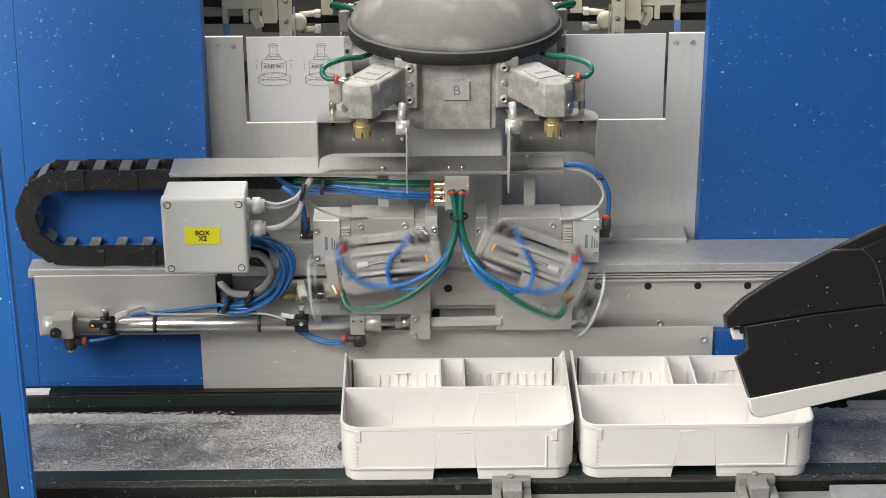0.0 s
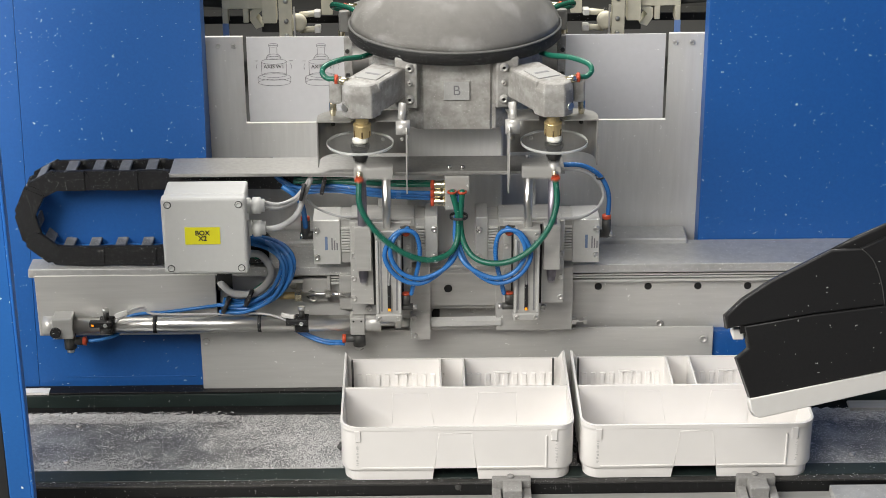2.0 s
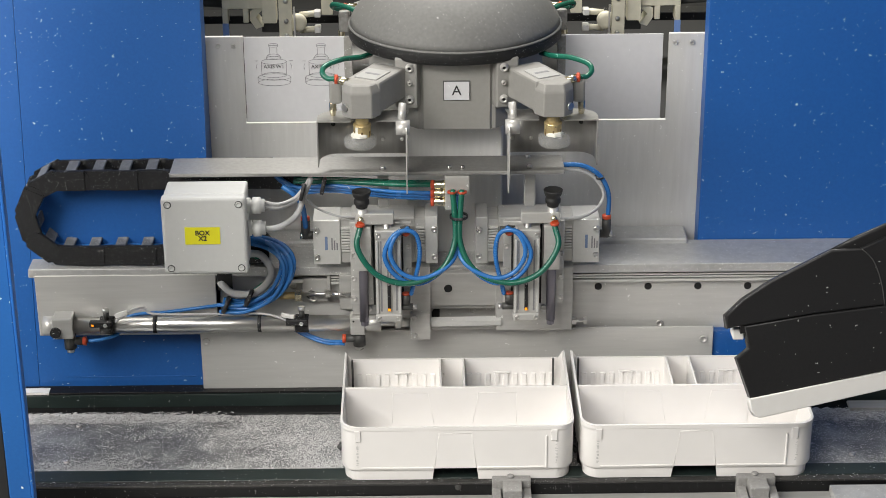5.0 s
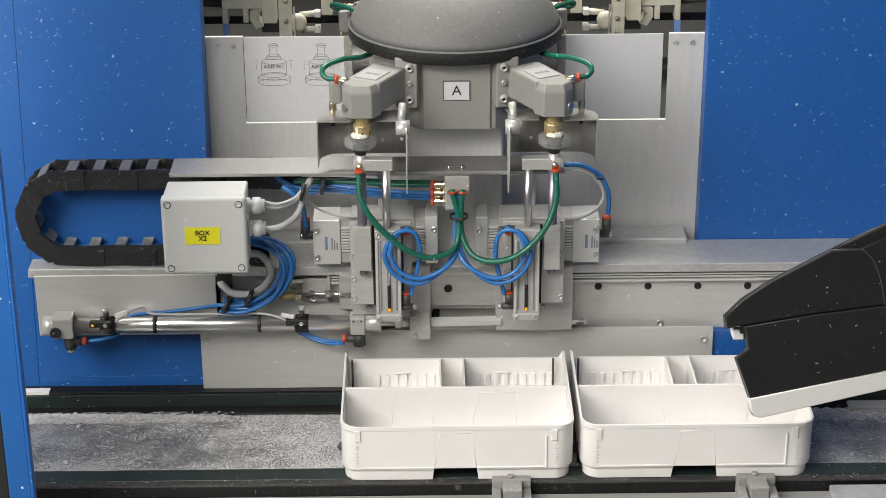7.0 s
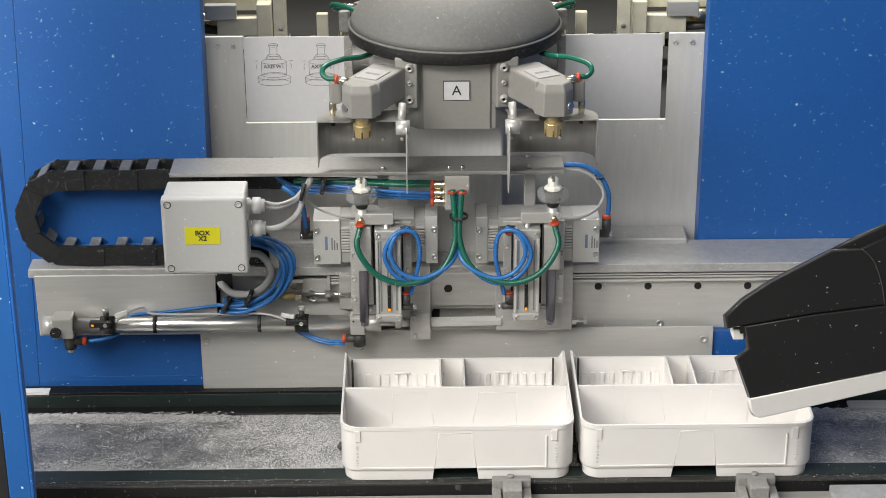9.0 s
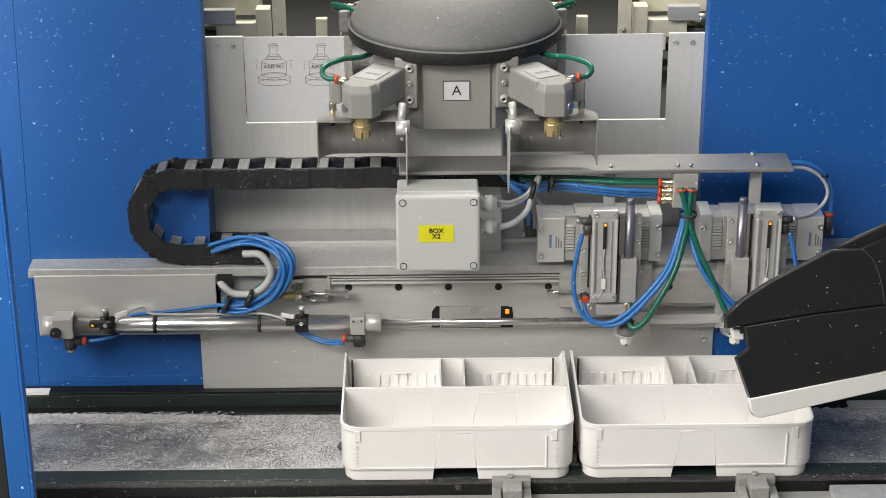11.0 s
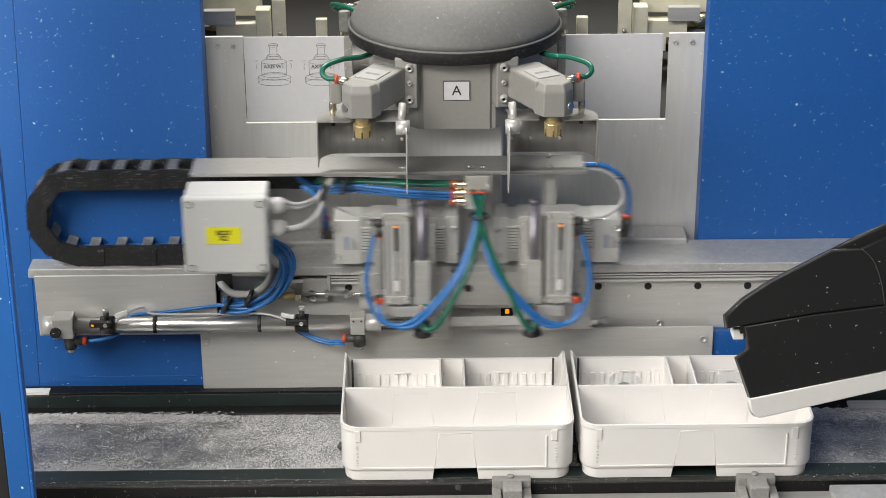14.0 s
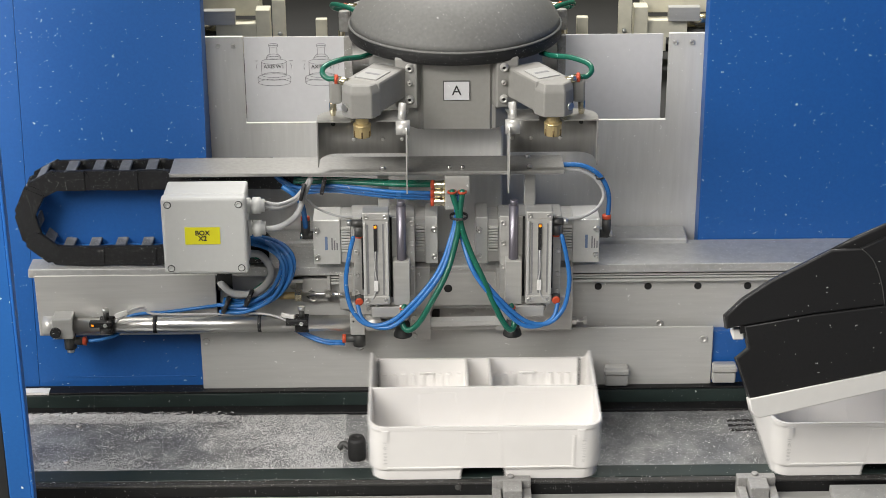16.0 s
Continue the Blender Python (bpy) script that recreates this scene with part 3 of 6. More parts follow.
# manifold with brass push fittings
man = part("manifold", slab((0.0026, -0.0420, 1.3097), (0.0308, -0.0420, 1.2883), -0.012), ALU, carr)
for p in ((-0.0131, -0.0300, 1.2953), (-0.0132, -0.0300, 1.2846), (-0.0133, -0.0300, 1.2739)):
    part("fitting", add_lathe(B(), [(0.0048, 0.002), (0.0050, 0.004), (0.0050, 0.012), (0.0056, 0.0125), (0.0056, 0.017), (0.004, 0.0175)], p, 20, "X"), NICKEL, man, "nickel push fitting")
    part("release_ring", add_lathe(B(), [(0.003, -0.0015), (0.0056, -0.001), (0.0056, 0.0025), (0.003, 0.003)], p, 20, "X"), ORANGE, man, "orange release ring")
for p in ((0.0103, -0.0480, 1.2944), (0.0221, -0.0480, 1.2943)):
    part("release_ring", add_lathe(B(), [(0.0040, -0.0012), (0.0055, -0.0012), (0.0055, 0.0010), (0.0040, 0.0012)], (p[0], p[1] - 0.001, p[2] - 0.001), 20), ORANGE, man, "orange release ring")
part("port_block", slab((0.0026, -0.0380, 1.2869), (0.0184, -0.0380, 1.2661), -0.016), ALU, man)
CARR.append(carr)

# ---- junction box ----
BOX_Y = -0.10
jb = thing("junction_box", (-0.2755, -0.1000, 1.2151), "light grey plastic junction box with a yellow label", "junction box")
j0, j1 = (-0.3221, -0.1000, 1.3088), (-0.2236, -0.1000, 1.2146)
jx0, jx1, jz0, jz1 = j0[0] + 0.001, j1[0] - 0.001, (-0.2756, -0.1000, 1.2144)[2], (-0.2704, -0.1000, 1.3089)[2]
part("body", box((jx0 + 0.0015, BOX_Y + 0.016, jz0 + 0.001), (jx1 - 0.0015, -0.043, jz1 - 0.001), 0.003, 3), BOXG, jb)
lid = part("lid", box((jx0, BOX_Y, jz0), (jx1, BOX_Y + 0.0155, jz1), 0.004, 3), BOXG, jb, "flat grey lid")
for x in (jx0 + 0.008, jx1 - 0.008):
    for z in (jz0 + 0.008, jz1 - 0.008):
        part("lid_screw", screw_bm(B(), (x, BOX_Y + 0.0004, z), 0.0044, 0.0012), DARKF, lid)
        part("lid_screw", screw_bm(B(), (x, BOX_Y - 0.0002, z), 0.0034, 0.0008), BOXG, lid)
l0, l1 = (-0.2942, -0.1000, 1.2731), (-0.2561, -0.1000, 1.2524)
lx, lz = (l0[0] + l1[0]) / 2, (l0[2] + l1[2]) / 2
tag = part("label", box((lx - 0.020, BOX_Y - 0.0006, lz - 0.0105), (lx + 0.020, BOX_Y + 0.0002, lz + 0.0105), 0), YEL, lid, "yellow printed label")
lettering("BOX\nX2", (lx, BOX_Y - 0.0008, lz), 0.0080, INK, lid, bold=0.00016)
for i, p in enumerate(((-0.2170, -0.0750, 1.2893), (-0.2183, -0.0750, 1.2611))):
    z = p[2]
    part("cable_gland", add_lathe(B(), [(0.0075, 0.0), (0.0098, 0.0005), (0.0098, 0.005), (0.0072, 0.0052), (0.0072, 0.0075), (0.0104, 0.0078), (0.0104, 0.0165), (0.0082, 0.0172), (0.0082, 0.0215), (0.004, 0.0217)], (jx1 - 0.002, -0.075, z), 8, "X"), BOXG, jb, "light grey plastic cable gland")
CARR.append(jb)

# ---- rotary drives behind the arms ----


def rotary_drive(side):
    """side: 1 for the drive whose end cap points to -x, -1 for its mirror."""
    if side > 0:
        a, b, c, d, e, g = (-0.1543, -0.0220, 1.2476), (-0.1096, -0.0220, 1.1908), (-0.0334, -0.0220, 1.1900), (-0.0213, -0.0220, 1.1899), (-0.0064, -0.0220, 1.1912), (-0.1218, -0.0220, 1.2407)
    else:
        a, b, c, d, e, g = (0.1859, -0.0220, 1.2463), (0.1416, -0.0220, 1.1904), (0.0659, -0.0220, 1.1912), (0.0530, -0.0220, 1.1914), (0.0388, -0.0220, 1.1915), (0.1540, -0.0220, 1.2379)
    z0, z1 = b[2], a[2]
    o = thing("rotary_drive", ((a[0] + e[0]) / 2, 0.0, z0), "grey aluminium pneumatic rotary drive with ribbed ends", "rotary drive", "rotary drives on the carriage")
    part("end_cap", box((a[0], -0.022, z0), (g[0], 0.022, z1), 0.0010, 2), CAPALU, o)
    part("body", box((b[0], -0.0205, z0 + 0.001), (c[0], 0.022, z1 + 0.002), 0.001), ALU, o)
    part("end_cap", box((d[0], -0.022, z0), (e[0], 0.022, z1 + 0.004), 0.0010, 2), CAPALU, o)
    for x0, x1 in ((g[0], b[0]), (c[0], d[0])):
        part("neck", box((x0, -0.019, z0 + 0.001), (x1, 0.02, z1), 0.0004), ALU, o)
        for k in range(9):
            z = z0 + 0.016 + k * 0.0036
            part("rib", box((min(x0, x1) + 0.0008, -0.0222, z), (max(x0, x1) - 0.0008, -0.0185, z + 0.0022), 0.0003), CAPALU, o)
    for x in (a[0] + side * 0.004, e[0] - side * 0.004):
        for z in (z0 + 0.010, z1 - 0.012):
            part("tie_bolt", add_lathe(B(), [(0.0036, 0.0), (0.0036, -0.003), (0.0018, -0.0032), (0.0016, -0.001)], (x, -0.0219, z), 14, "Y"), STEEL, o)
    for x, z in ((b[0] + side * 0.012, z1 - 0.008), (b[0] + side * 0.012, z0 + 0.012), (c[0] - side * 0.012, z1 - 0.008), (c[0] - side * 0.012, z0 + 0.012)):
        screw((x, -0.0206, z), o, 0.0038, 0.002)
    m = a[0] + side * 0.0155
    pr = part("print", add_box(B(), (m - 0.0016, -0.0226, z0 + 0.019), (m + 0.0016, -0.0219, z0 + 0.036)), INK_B, o, "blue maker's mark as a plain bar")
    bm2 = B()
    for k in range(3):
        add_box(bm2, (m + 0.006 + k * 0.003, -0.0226, z0 + 0.019), (m + 0.0075 + k * 0.003, -0.0219, z0 + 0.034 - 0.003 * k))
    part("print", bm2, INK_G, o)
    # elbow fitting with its hose stub at the outer end
    x = a[0] - side * 0.004
    fit = part("elbow", add_cyl(add_cyl(B(), (x + side * 0.004, 0.0, z1 - 0.028), (x - side * 0.008, 0.0, z1 - 0.028), 0.005), (x - side * 0.006, 0.0, z1 - 0.031), (x - side * 0.006, 0.0, z1 - 0.008), 0.0055), DARKF, o, "dark elbow fitting")
    part("release_ring", add_lathe(B(), [(0.0035, 0.0), (0.0055, 0.0), (0.0055, 0.004), (0.0035, 0.005)], (x - side * 0.006, 0.0, z1 - 0.008), 18), ORANGE, fit, "orange release ring")
    part("plug", add_cyl(B(), (x - side * 0.008, 0.0, z1 - 0.028), (x - side * 0.013, 0.0, z1 - 0.028), 0.0042, n=12), STEEL, fit)
    CARR.append(o)
    return o


drive_l, drive_r = rotary_drive(1), rotary_drive(-1)

# ---- swinging arms: built pointing up, the pivot at their origin ----
ARM_Y = -0.055
PIV_L, PIV_R = Vector((-0.0717, -0.0550, 1.2065)), Vector((0.1043, -0.0550, 1.2062))
CUP_DX, CUP_DZ = 0.0228, 0.0715


def swing_arm(piv, side):
    """side 1: the cup is on the -x side when the arm points up."""
    s = -side
    o = thing("swing_arm", piv, "grey aluminium swinging arm with a guided lifting cylinder", "gripper arm", "gripper arms on the carriage")
    x, y, z = piv

    def bx(u0, u1, y0, y1, w0, w1, bev=0.001):
        return add_box(B(), (x + s * u0, y + y0, z + w0), (x + s * u1, y + y1, z + w1), bev, 2)
    # u counts towards the cup's side, w towards the cup's end
    part("hub", add_cyl(B(), (x, y + 0.008, z), (x, -0.0207, z), 0.016), ALU, o)
    part("mount_plate", bx(-0.034, 0.038, 0.006, 0.012, -0.056, 0.050), ALU, o)
    part("slit", bx(0.0090, 0.0115, 0.0045, 0.0062, -0.056, 0.046, 0), HOLE, o, "dark slit")
    part("slit", bx(-0.0245, -0.0225, 0.0045, 0.0062, -0.056, 0.036, 0), HOLE, o, "dark slit")
    body = part("cylinder_body", bx(-0.022, 0.008, -0.014, 0.006, -0.064, 0.046, 0.002), ALU, o, "grey profiled cylinder body")
    part("end_plate", bx(-0.0225, 0.0085, -0.0148, 0.006, 0.036, 0.0475, 0.0015), ALU, body)
    part("end_plate", bx(-0.0225, 0.0085, -0.0148, 0.006, -0.070, -0.060, 0.0015), ALU, body)
    part("groove", bx(-0.0095, -0.0055, -0.0147, -0.0139, -0.055, 0.033, 0), INK_G, body, "dark sensor groove")
    part("groove", bx(-0.0175, -0.0155, -0.0144, -0.0139, -0.055, 0.033, 0), INK_G, body)
    sen = part("sensor", bx(-0.0095, -0.0055, -0.0165, -0.0142, -0.055, -0.022, 0.0005), BLACK, body, "black position sensor")
    part("led", bx(-0.009, -0.006, -0.0170, -0.0164, -0.0545, -0.0515, 0), LED, body, "lit amber sensor lamp")
    part("tag", bx(-0.010, -0.005, -0.0165, -0.0145, 0.016, 0.029, 0.0004), WHITE_L, body, "small white cable tag")
    for u in (-0.018, 0.004):
        for w in (-0.065, 0.0415):
            part("end_screw", screw_bm(B(), (x + s * u, y - 0.0147, z + w), 0.0026, 0.0015), STEEL, body)
    f = part("elbow", add_cyl(add_cyl(B(), (x + s * -0.021, y - 0.006, z - 0.054), (x + s * -0.035, y - 0.006, z - 0.054), 0.0042), (x + s * -0.027, y - 0.006, z - 0.050), (x + s * -0.027, y - 0.006, z - 0.038), 0.005), DARKF, o, "dark elbow fitting")
    part("release_ring", add_lathe(B(), [(0.003, 0), (0.0046, 0), (0.0046, 0.002), (0.003, 0.0025)], (x + s * -0.027, y - 0.006, z - 0.038), 16), ORANGE, f, "orange release ring")
    part("plug", add_cyl(B(), (x + s * -0.035, y - 0.006, z - 0.054), (x + s * -0.040, y - 0.006, z - 0.054), 0.0034, n=10), STEEL, f)
    f = part("elbow", add_cyl(add_cyl(B(), (x + s * -0.021, y - 0.004, z + 0.044), (x + s * -0.033, y - 0.004, z + 0.044), 0.0042), (x + s * -0.028, y - 0.002, z + 0.044), (x + s * -0.028, y - 0.012, z + 0.044), 0.0050), DARKF, o, "dark elbow fitting")
    part("release_ring", add_lathe(B(), [(0.0030, 0.001), (0.0048, 0.001), (0.0048, -0.0012), (0.0030, -0.0016)], (x + s * -0.028, y - 0.012, z + 0.044), 16, "Y"), ORANGE, f, "orange release ring")
    part("plug", add_cyl(B(), (x + s * -0.033, y - 0.004, z + 0.044), (x + s * -0.039, y - 0.004, z + 0.045), 0.0036, n=6, smooth=False), STEEL, f)
    part("guide_block", bx(0.0125, 0.032, -0.010, 0.006, -0.006, 0.050), ALU, o)
    for w in (-0.040, -0.012, 0.018, 0.040):
        screw((x + s * -0.0305, y + 0.0058, z + w), o, 0.0033, 0.0018)
    for w in (-0.048, -0.022, 0.008):
        screw((x + s * 0.0345, y + 0.0058, z + w), o, 0.0033, 0.0018)
    for u in (-0.0215, 0.0045):
        part("ridge", bx(u, u + 0.003, -0.0160, -0.0138, -0.058, 0.035, 0.0006), CAPALU, body)
    part("side_groove", bx(0.0005, 0.0025, -0.0144, -0.0139, -0.056, 0.034, 0), INK_G, body)
    part("sensor_cable", add_tube(B(), [(x + s * -0.0075, y - 0.0155, z - 0.022), (x + s * -0.0085, y - 0.0155, z), (x + s * -0.007, y - 0.0155, z + 0.018), (x + s * -0.010, y - 0.015, z + 0.036), (x + s * -0.020, y - 0.012, z + 0.050)], 0.0009, n=6), CABLE, o, "thin grey sensor cable")
    # the lifting part: rods, head block and suction cup
    lift = part("lift_head", bx(-0.014, 0.031, -0.009, 0.004, 0.0525, 0.0665, 0.0012), ALU, o, "grey cross block of the lifting head")
    for u, r in ((0.0225, 0.0056),):
        part("guide_rod", add_cyl(B(), (x + s * u, y - 0.002, z - 0.074), (x + s * u, y - 0.002, z + 0.056), r), ROD, lift, "dark guide rod")
    part("rod_end", add_lathe(B(), [(0.0036, -0.080), (0.0046, -0.0793), (0.0046, -0.0742), (0.0036, -0.0735)], (x + s * 0.0225, y - 0.002, z), 16), ROD, lift)
    part("piston_rod", add_cyl(B(), (x + s * -0.006, y - 0.004, z - 0.03), (x + s * -0.006, y - 0.004, z + 0.053), 0.005), STEEL, lift)
    part("cup_socket", add_cyl(B(), (x + s * CUP_DX, y - 0.003, z + 0.050), (x + s * CUP_DX, y - 0.003, z + CUP_DZ), 0.0065), ALU, lift)
    part("release_ring", add_lathe(B(), [(0.0038, 0.0014), (0.0054, 0.0012), (0.0054, -0.0012), (0.0038, -0.0014)], (x + s * (CUP_DX + 0.002), y - 0.012, z + 0.0535), 18), ORANGE, lift, "orange release ring")
    part("hose_elbow", add_cyl(B(), (x + s * (CUP_DX + 0.002), y - 0.012, z + 0.056), (x + s * CUP_DX, y - 0.004, z + 0.062), 0.0040), NICKEL, lift)
    part("suction_cup", add_lathe(B(), [(0.005, 0.0), (0.0068, 0.001), (0.0072, 0.004), (0.0088, 0.0055), (0.0090, 0.0095), (0.0080, 0.011), (0.0080, 0.0125), (0.0098, 0.015), (0.0110, 0.0195), (0.0112, 0.021), (0.0095, 0.0207), (0.005, 0.016)], (x + s * CUP_DX, y - 0.003, z + CUP_DZ), 28), RUBBER, lift, "black rubber suction cup")
    return o, lift


arm_l, lift_l = swing_arm(PIV_L, 1)
arm_r, lift_r = swing_arm(PIV_R, -1)
CUP_Z = CUP_DZ + 0.021


def arm_pose(piv, side, t):
    a = (swing_l if side > 0 else swing_r)(t)
    # the arm that stands at -x swings over -x, its twin over +x
    return Matrix.Translation(piv + Vector((TRAVEL * slide_at(t), 0, 0))) @ pose(0, 0, 0, 0, -a if side > 0 else a, 0)


def cup_pose(piv, side, t):
    s = -side
    return arm_pose(piv, side, t) @ pose(s * CUP_DX, -0.003, CUP_Z + EXT * reach_at(t))


def item_pose(piv, side, t):
    """A wide valve on the cup: the cup's lips sit inside it."""
    return cup_pose(piv, side, t) @ pose(0, 0, -0.009)


def small_pose(piv, side, t):
    """A small valve: its saucer lies on the cup's lips."""
    return cup_pose(piv, side, t) @ pose(0, 0, -0.0005)


# ---- hoses, in short stiff pieces that follow the arms ----


def capsule_mesh(name, length, r, material):
    bm = B()
    n = 10
    prof = [(r * 0.5, -length / 2 - 0.87 * r), (r * 0.87, -length / 2 - 0.5 * r), (r, -length / 2), (r, length / 2), (r * 0.87, length / 2 + 0.5 * r), (r * 0.5, length / 2 + 0.87 * r)]
    add_lathe(bm, prof, (0, 0, 0), n)
    return mesh_of(name, bm, material)


HOSES = []


def moving_hose(label, r, material, states, piv, side, n, tip=None):
    """states: lines with the arm (up, up and extended, down, down and extended); tip: the end's place in the arm."""
    o = thing("air_hose", states[0][0], label, "air hose", "air hoses of the gripper arms")
    base_p = Vector(states[0][0])
    L = sum((Vector(b) - Vector(a)).length for a, b in zip(states[0], states[0][1:]))
    me = capsule_mesh("hose_piece", L / n * 1.03, r, material)
    segs = []
    for k in range(n):
        ob = new("hose_piece", me)
        ob.parent = o
        segs.append(ob)
    sp = [spline(st, n) for st in states]

    def line(t):
        a = (swing_l if side > 0 else swing_r)(t) / 180
        e = reach_at(t)
        pts = []
        for k in range(n + 1):
            up = sp[0][k].lerp(sp[1][k], e)
            dn = sp[2][k].lerp(sp[3][k], e)
            pts.append(up.lerp(dn, a))
        if tip:
            m = Matrix.Translation(piv) @ pose(0, 0, 0, 0, -180 * a if side > 0 else 180 * a, 0)
            goal = m @ Vector((tip[0], tip[1], tip[2] + (EXT * e if tip[3] else 0)))
            for k in range(n + 1):
                w = k / n
                pts[k] = pts[k] + (goal - pts[n]) * (w * w) if k < n else goal
        return pts
    HOSES.append((o, base_p, segs, line, side))
    return o


def mirror(rows):
    """The same line on the other arm."""
    c = (PIV_L.x + PIV_R.x) / 2
    dz = PIV_R.z - PIV_L.z
    return [(2 * c - x, y, z + dz) for x, y, z in rows]


G_UP = [(0.0110, -0.0500, 1.2938), (0.0128, -0.0560, 1.2714), (0.0132, -0.0660, 1.2364), (-0.0036, -0.0780, 1.2074), (-0.0418, -0.0850, 1.1958), (-0.0770, -0.0850, 1.2099), (-0.0968, -0.0780, 1.2413), (-0.0927, -0.0670, 1.2650)]
G_UX = [(0.0103, -0.05, 1.2938), (0.018, -0.056, 1.2643), (0.0165, -0.064, 1.2391), (0.0064, -0.074, 1.2278), (-0.0166, -0.082, 1.2258), (-0.0394, -0.085, 1.2359), (-0.0651, -0.085, 1.2582), (-0.0842, -0.082, 1.2831), (-0.0936, -0.075, 1.3048), (-0.0939, -0.067, 1.3294)]
G_UX_R = [(0.0221, -0.05, 1.2937), (0.02, -0.056, 1.2571), (0.0244, -0.064, 1.2355), (0.036, -0.074, 1.2225), (0.0554, -0.082, 1.2201), (0.0782, -0.085, 1.2262), (0.1008, -0.085, 1.2437), (0.1188, -0.082, 1.2706), (0.1266, -0.075, 1.2991), (0.1252, -0.067, 1.3287)]
G_DN = [(0.0103, -0.05, 1.2938), (0.018, -0.057, 1.2597), (0.0098, -0.0665, 1.2187), (-0.0004, -0.077, 1.191), (-0.0171, -0.0835, 1.1578), (-0.034, -0.085, 1.1255), (-0.0475, -0.0828, 1.112), (-0.0549, -0.0759, 1.1176), (-0.0528, -0.067, 1.1296)]
G_DN_R = [(0.0221, -0.05, 1.2937), (0.0199, -0.057, 1.2597), (0.0316, -0.0665, 1.2221), (0.0459, -0.077, 1.1905), (0.059, -0.0835, 1.157), (0.0725, -0.085, 1.1244), (0.0814, -0.0828, 1.112), (0.0857, -0.0759, 1.1175), (0.0826, -0.067, 1.1304)]
G_DX = [(0.0083, -0.05, 1.2912), (0.0176, -0.056, 1.2581), (0.0204, -0.064, 1.2328), (0.0177, -0.074, 1.2048), (0.0121, -0.082, 1.1758), (0.002, -0.085, 1.1407), (-0.0132, -0.085, 1.1038), (-0.0318, -0.082, 1.0724), (-0.0462, -0.075, 1.0629), (-0.0489, -0.067, 1.0672)]
G_DX_R = [(0.0182, -0.05, 1.2911), (0.0197, -0.056, 1.2687), (0.0319, -0.064, 1.2398), (0.042, -0.074, 1.2081), (0.0538, -0.082, 1.1754), (0.0648, -0.085, 1.1474), (0.0745, -0.085, 1.1177), (0.0848, -0.082, 1.0862), (0.0894, -0.075, 1.0614), (0.0837, -0.067, 1.0634)]
B_UP = [(0.0123, -0.0340, 1.2886), (0.0153, -0.0440, 1.2651), (0.0152, -0.0530, 1.2347), (0.0031, -0.0720, 1.2104), (-0.0267, -0.0800, 1.1927), (-0.0549, -0.0800, 1.2024), (-0.0690, -0.0780, 1.2296), (-0.0555, -0.0740, 1.2562), (-0.0340, -0.0700, 1.2557), (-0.0284, -0.0660, 1.2261), (-0.0388, -0.0620, 1.1787)]
B_DN = [(0.0123, -0.0340, 1.2886), (0.0153, -0.0440, 1.2651), (0.0080, -0.0530, 1.2348), (-0.0068, -0.0720, 1.2033), (-0.0336, -0.0800, 1.1709), (-0.0624, -0.0800, 1.1456), (-0.0891, -0.0780, 1.1427), (-0.1067, -0.0740, 1.1616), (-0.1126, -0.0700, 1.1963), (-0.1079, -0.0660, 1.2305), (-0.1022, -0.0620, 1.2545)]
B2_UP = [(0.0136, -0.0340, 1.2886), (0.0173, -0.0460, 1.2660), (0.0184, -0.0560, 1.2350), (0.0063, -0.0760, 1.2136), (-0.0247, -0.0840, 1.2002), (-0.0496, -0.0840, 1.2077), (-0.0624, -0.0820, 1.2299), (-0.0568, -0.0780, 1.2509), (-0.0424, -0.0700, 1.2587)]
B2_DN = [(0.0136, -0.0340, 1.2886), (0.0173, -0.0460, 1.2660), (0.0105, -0.0560, 1.2365), (-0.0029, -0.0760, 1.2036), (-0.0289, -0.0840, 1.1706), (-0.0571, -0.0840, 1.1423), (-0.0784, -0.0820, 1.1379), (-0.0970, -0.0780, 1.1472), (-0.1028, -0.0700, 1.1619)]
for side, piv in ((1, PIV_L), (-1, PIV_R)):
    f = (lambda r: r) if side > 0 else mirror
    s = -side
    moving_hose("green translucent air hose from manifold to cup", 0.0035, HOSE_G, [f(G_UP)] + ([G_UX, G_DN, G_DX] if side > 0 else [G_UX_R, G_DN_R, G_DX_R]), piv, side, 90, (s * (CUP_DX + 0.002), -0.012, 0.051, True))
    moving_hose("blue air hose looped to the lifting cylinder", 0.0027, HOSE_B, [f(B_UP), f(B_UP), f(B_DN), f(B_DN)], piv, side, 100, (side * 0.0335, -0.008, -0.036, False))
    moving_hose("blue air hose looped to the lifting cylinder", 0.0027, HOSE_B, [f(B2_UP), f(B2_UP), f(B2_DN), f(B2_DN)], piv, side, 88, (side * 0.030, -0.012, 0.049, False))
tie = thing("cable_tie", (0.0179, -0.0620, 1.2682), "black cable tie round the hose bundle", "cable tie", "cable ties")
part("band", add_lathe(B(), [(0.0100, -0.0016), (0.0107, -0.0016), (0.0107, 0.0016), (0.0100, 0.0016), (0.0100, -0.0016)], (0.0179, -0.0590, 1.2670), 20), BLACK, tie)
CARR.append(tie)

# ---- hoses and cables fixed to the carriage ----


def fixed_hose(label, r, material, pts, category="air hose", name="air_hose", moving=True, group="hoses along the carriage"):
    o = solid(name, add_tube(B(), pts, r), material, label, category, "thing", group)
    del o["kind"]
    if moving:
        CARR.append(o)
    return o


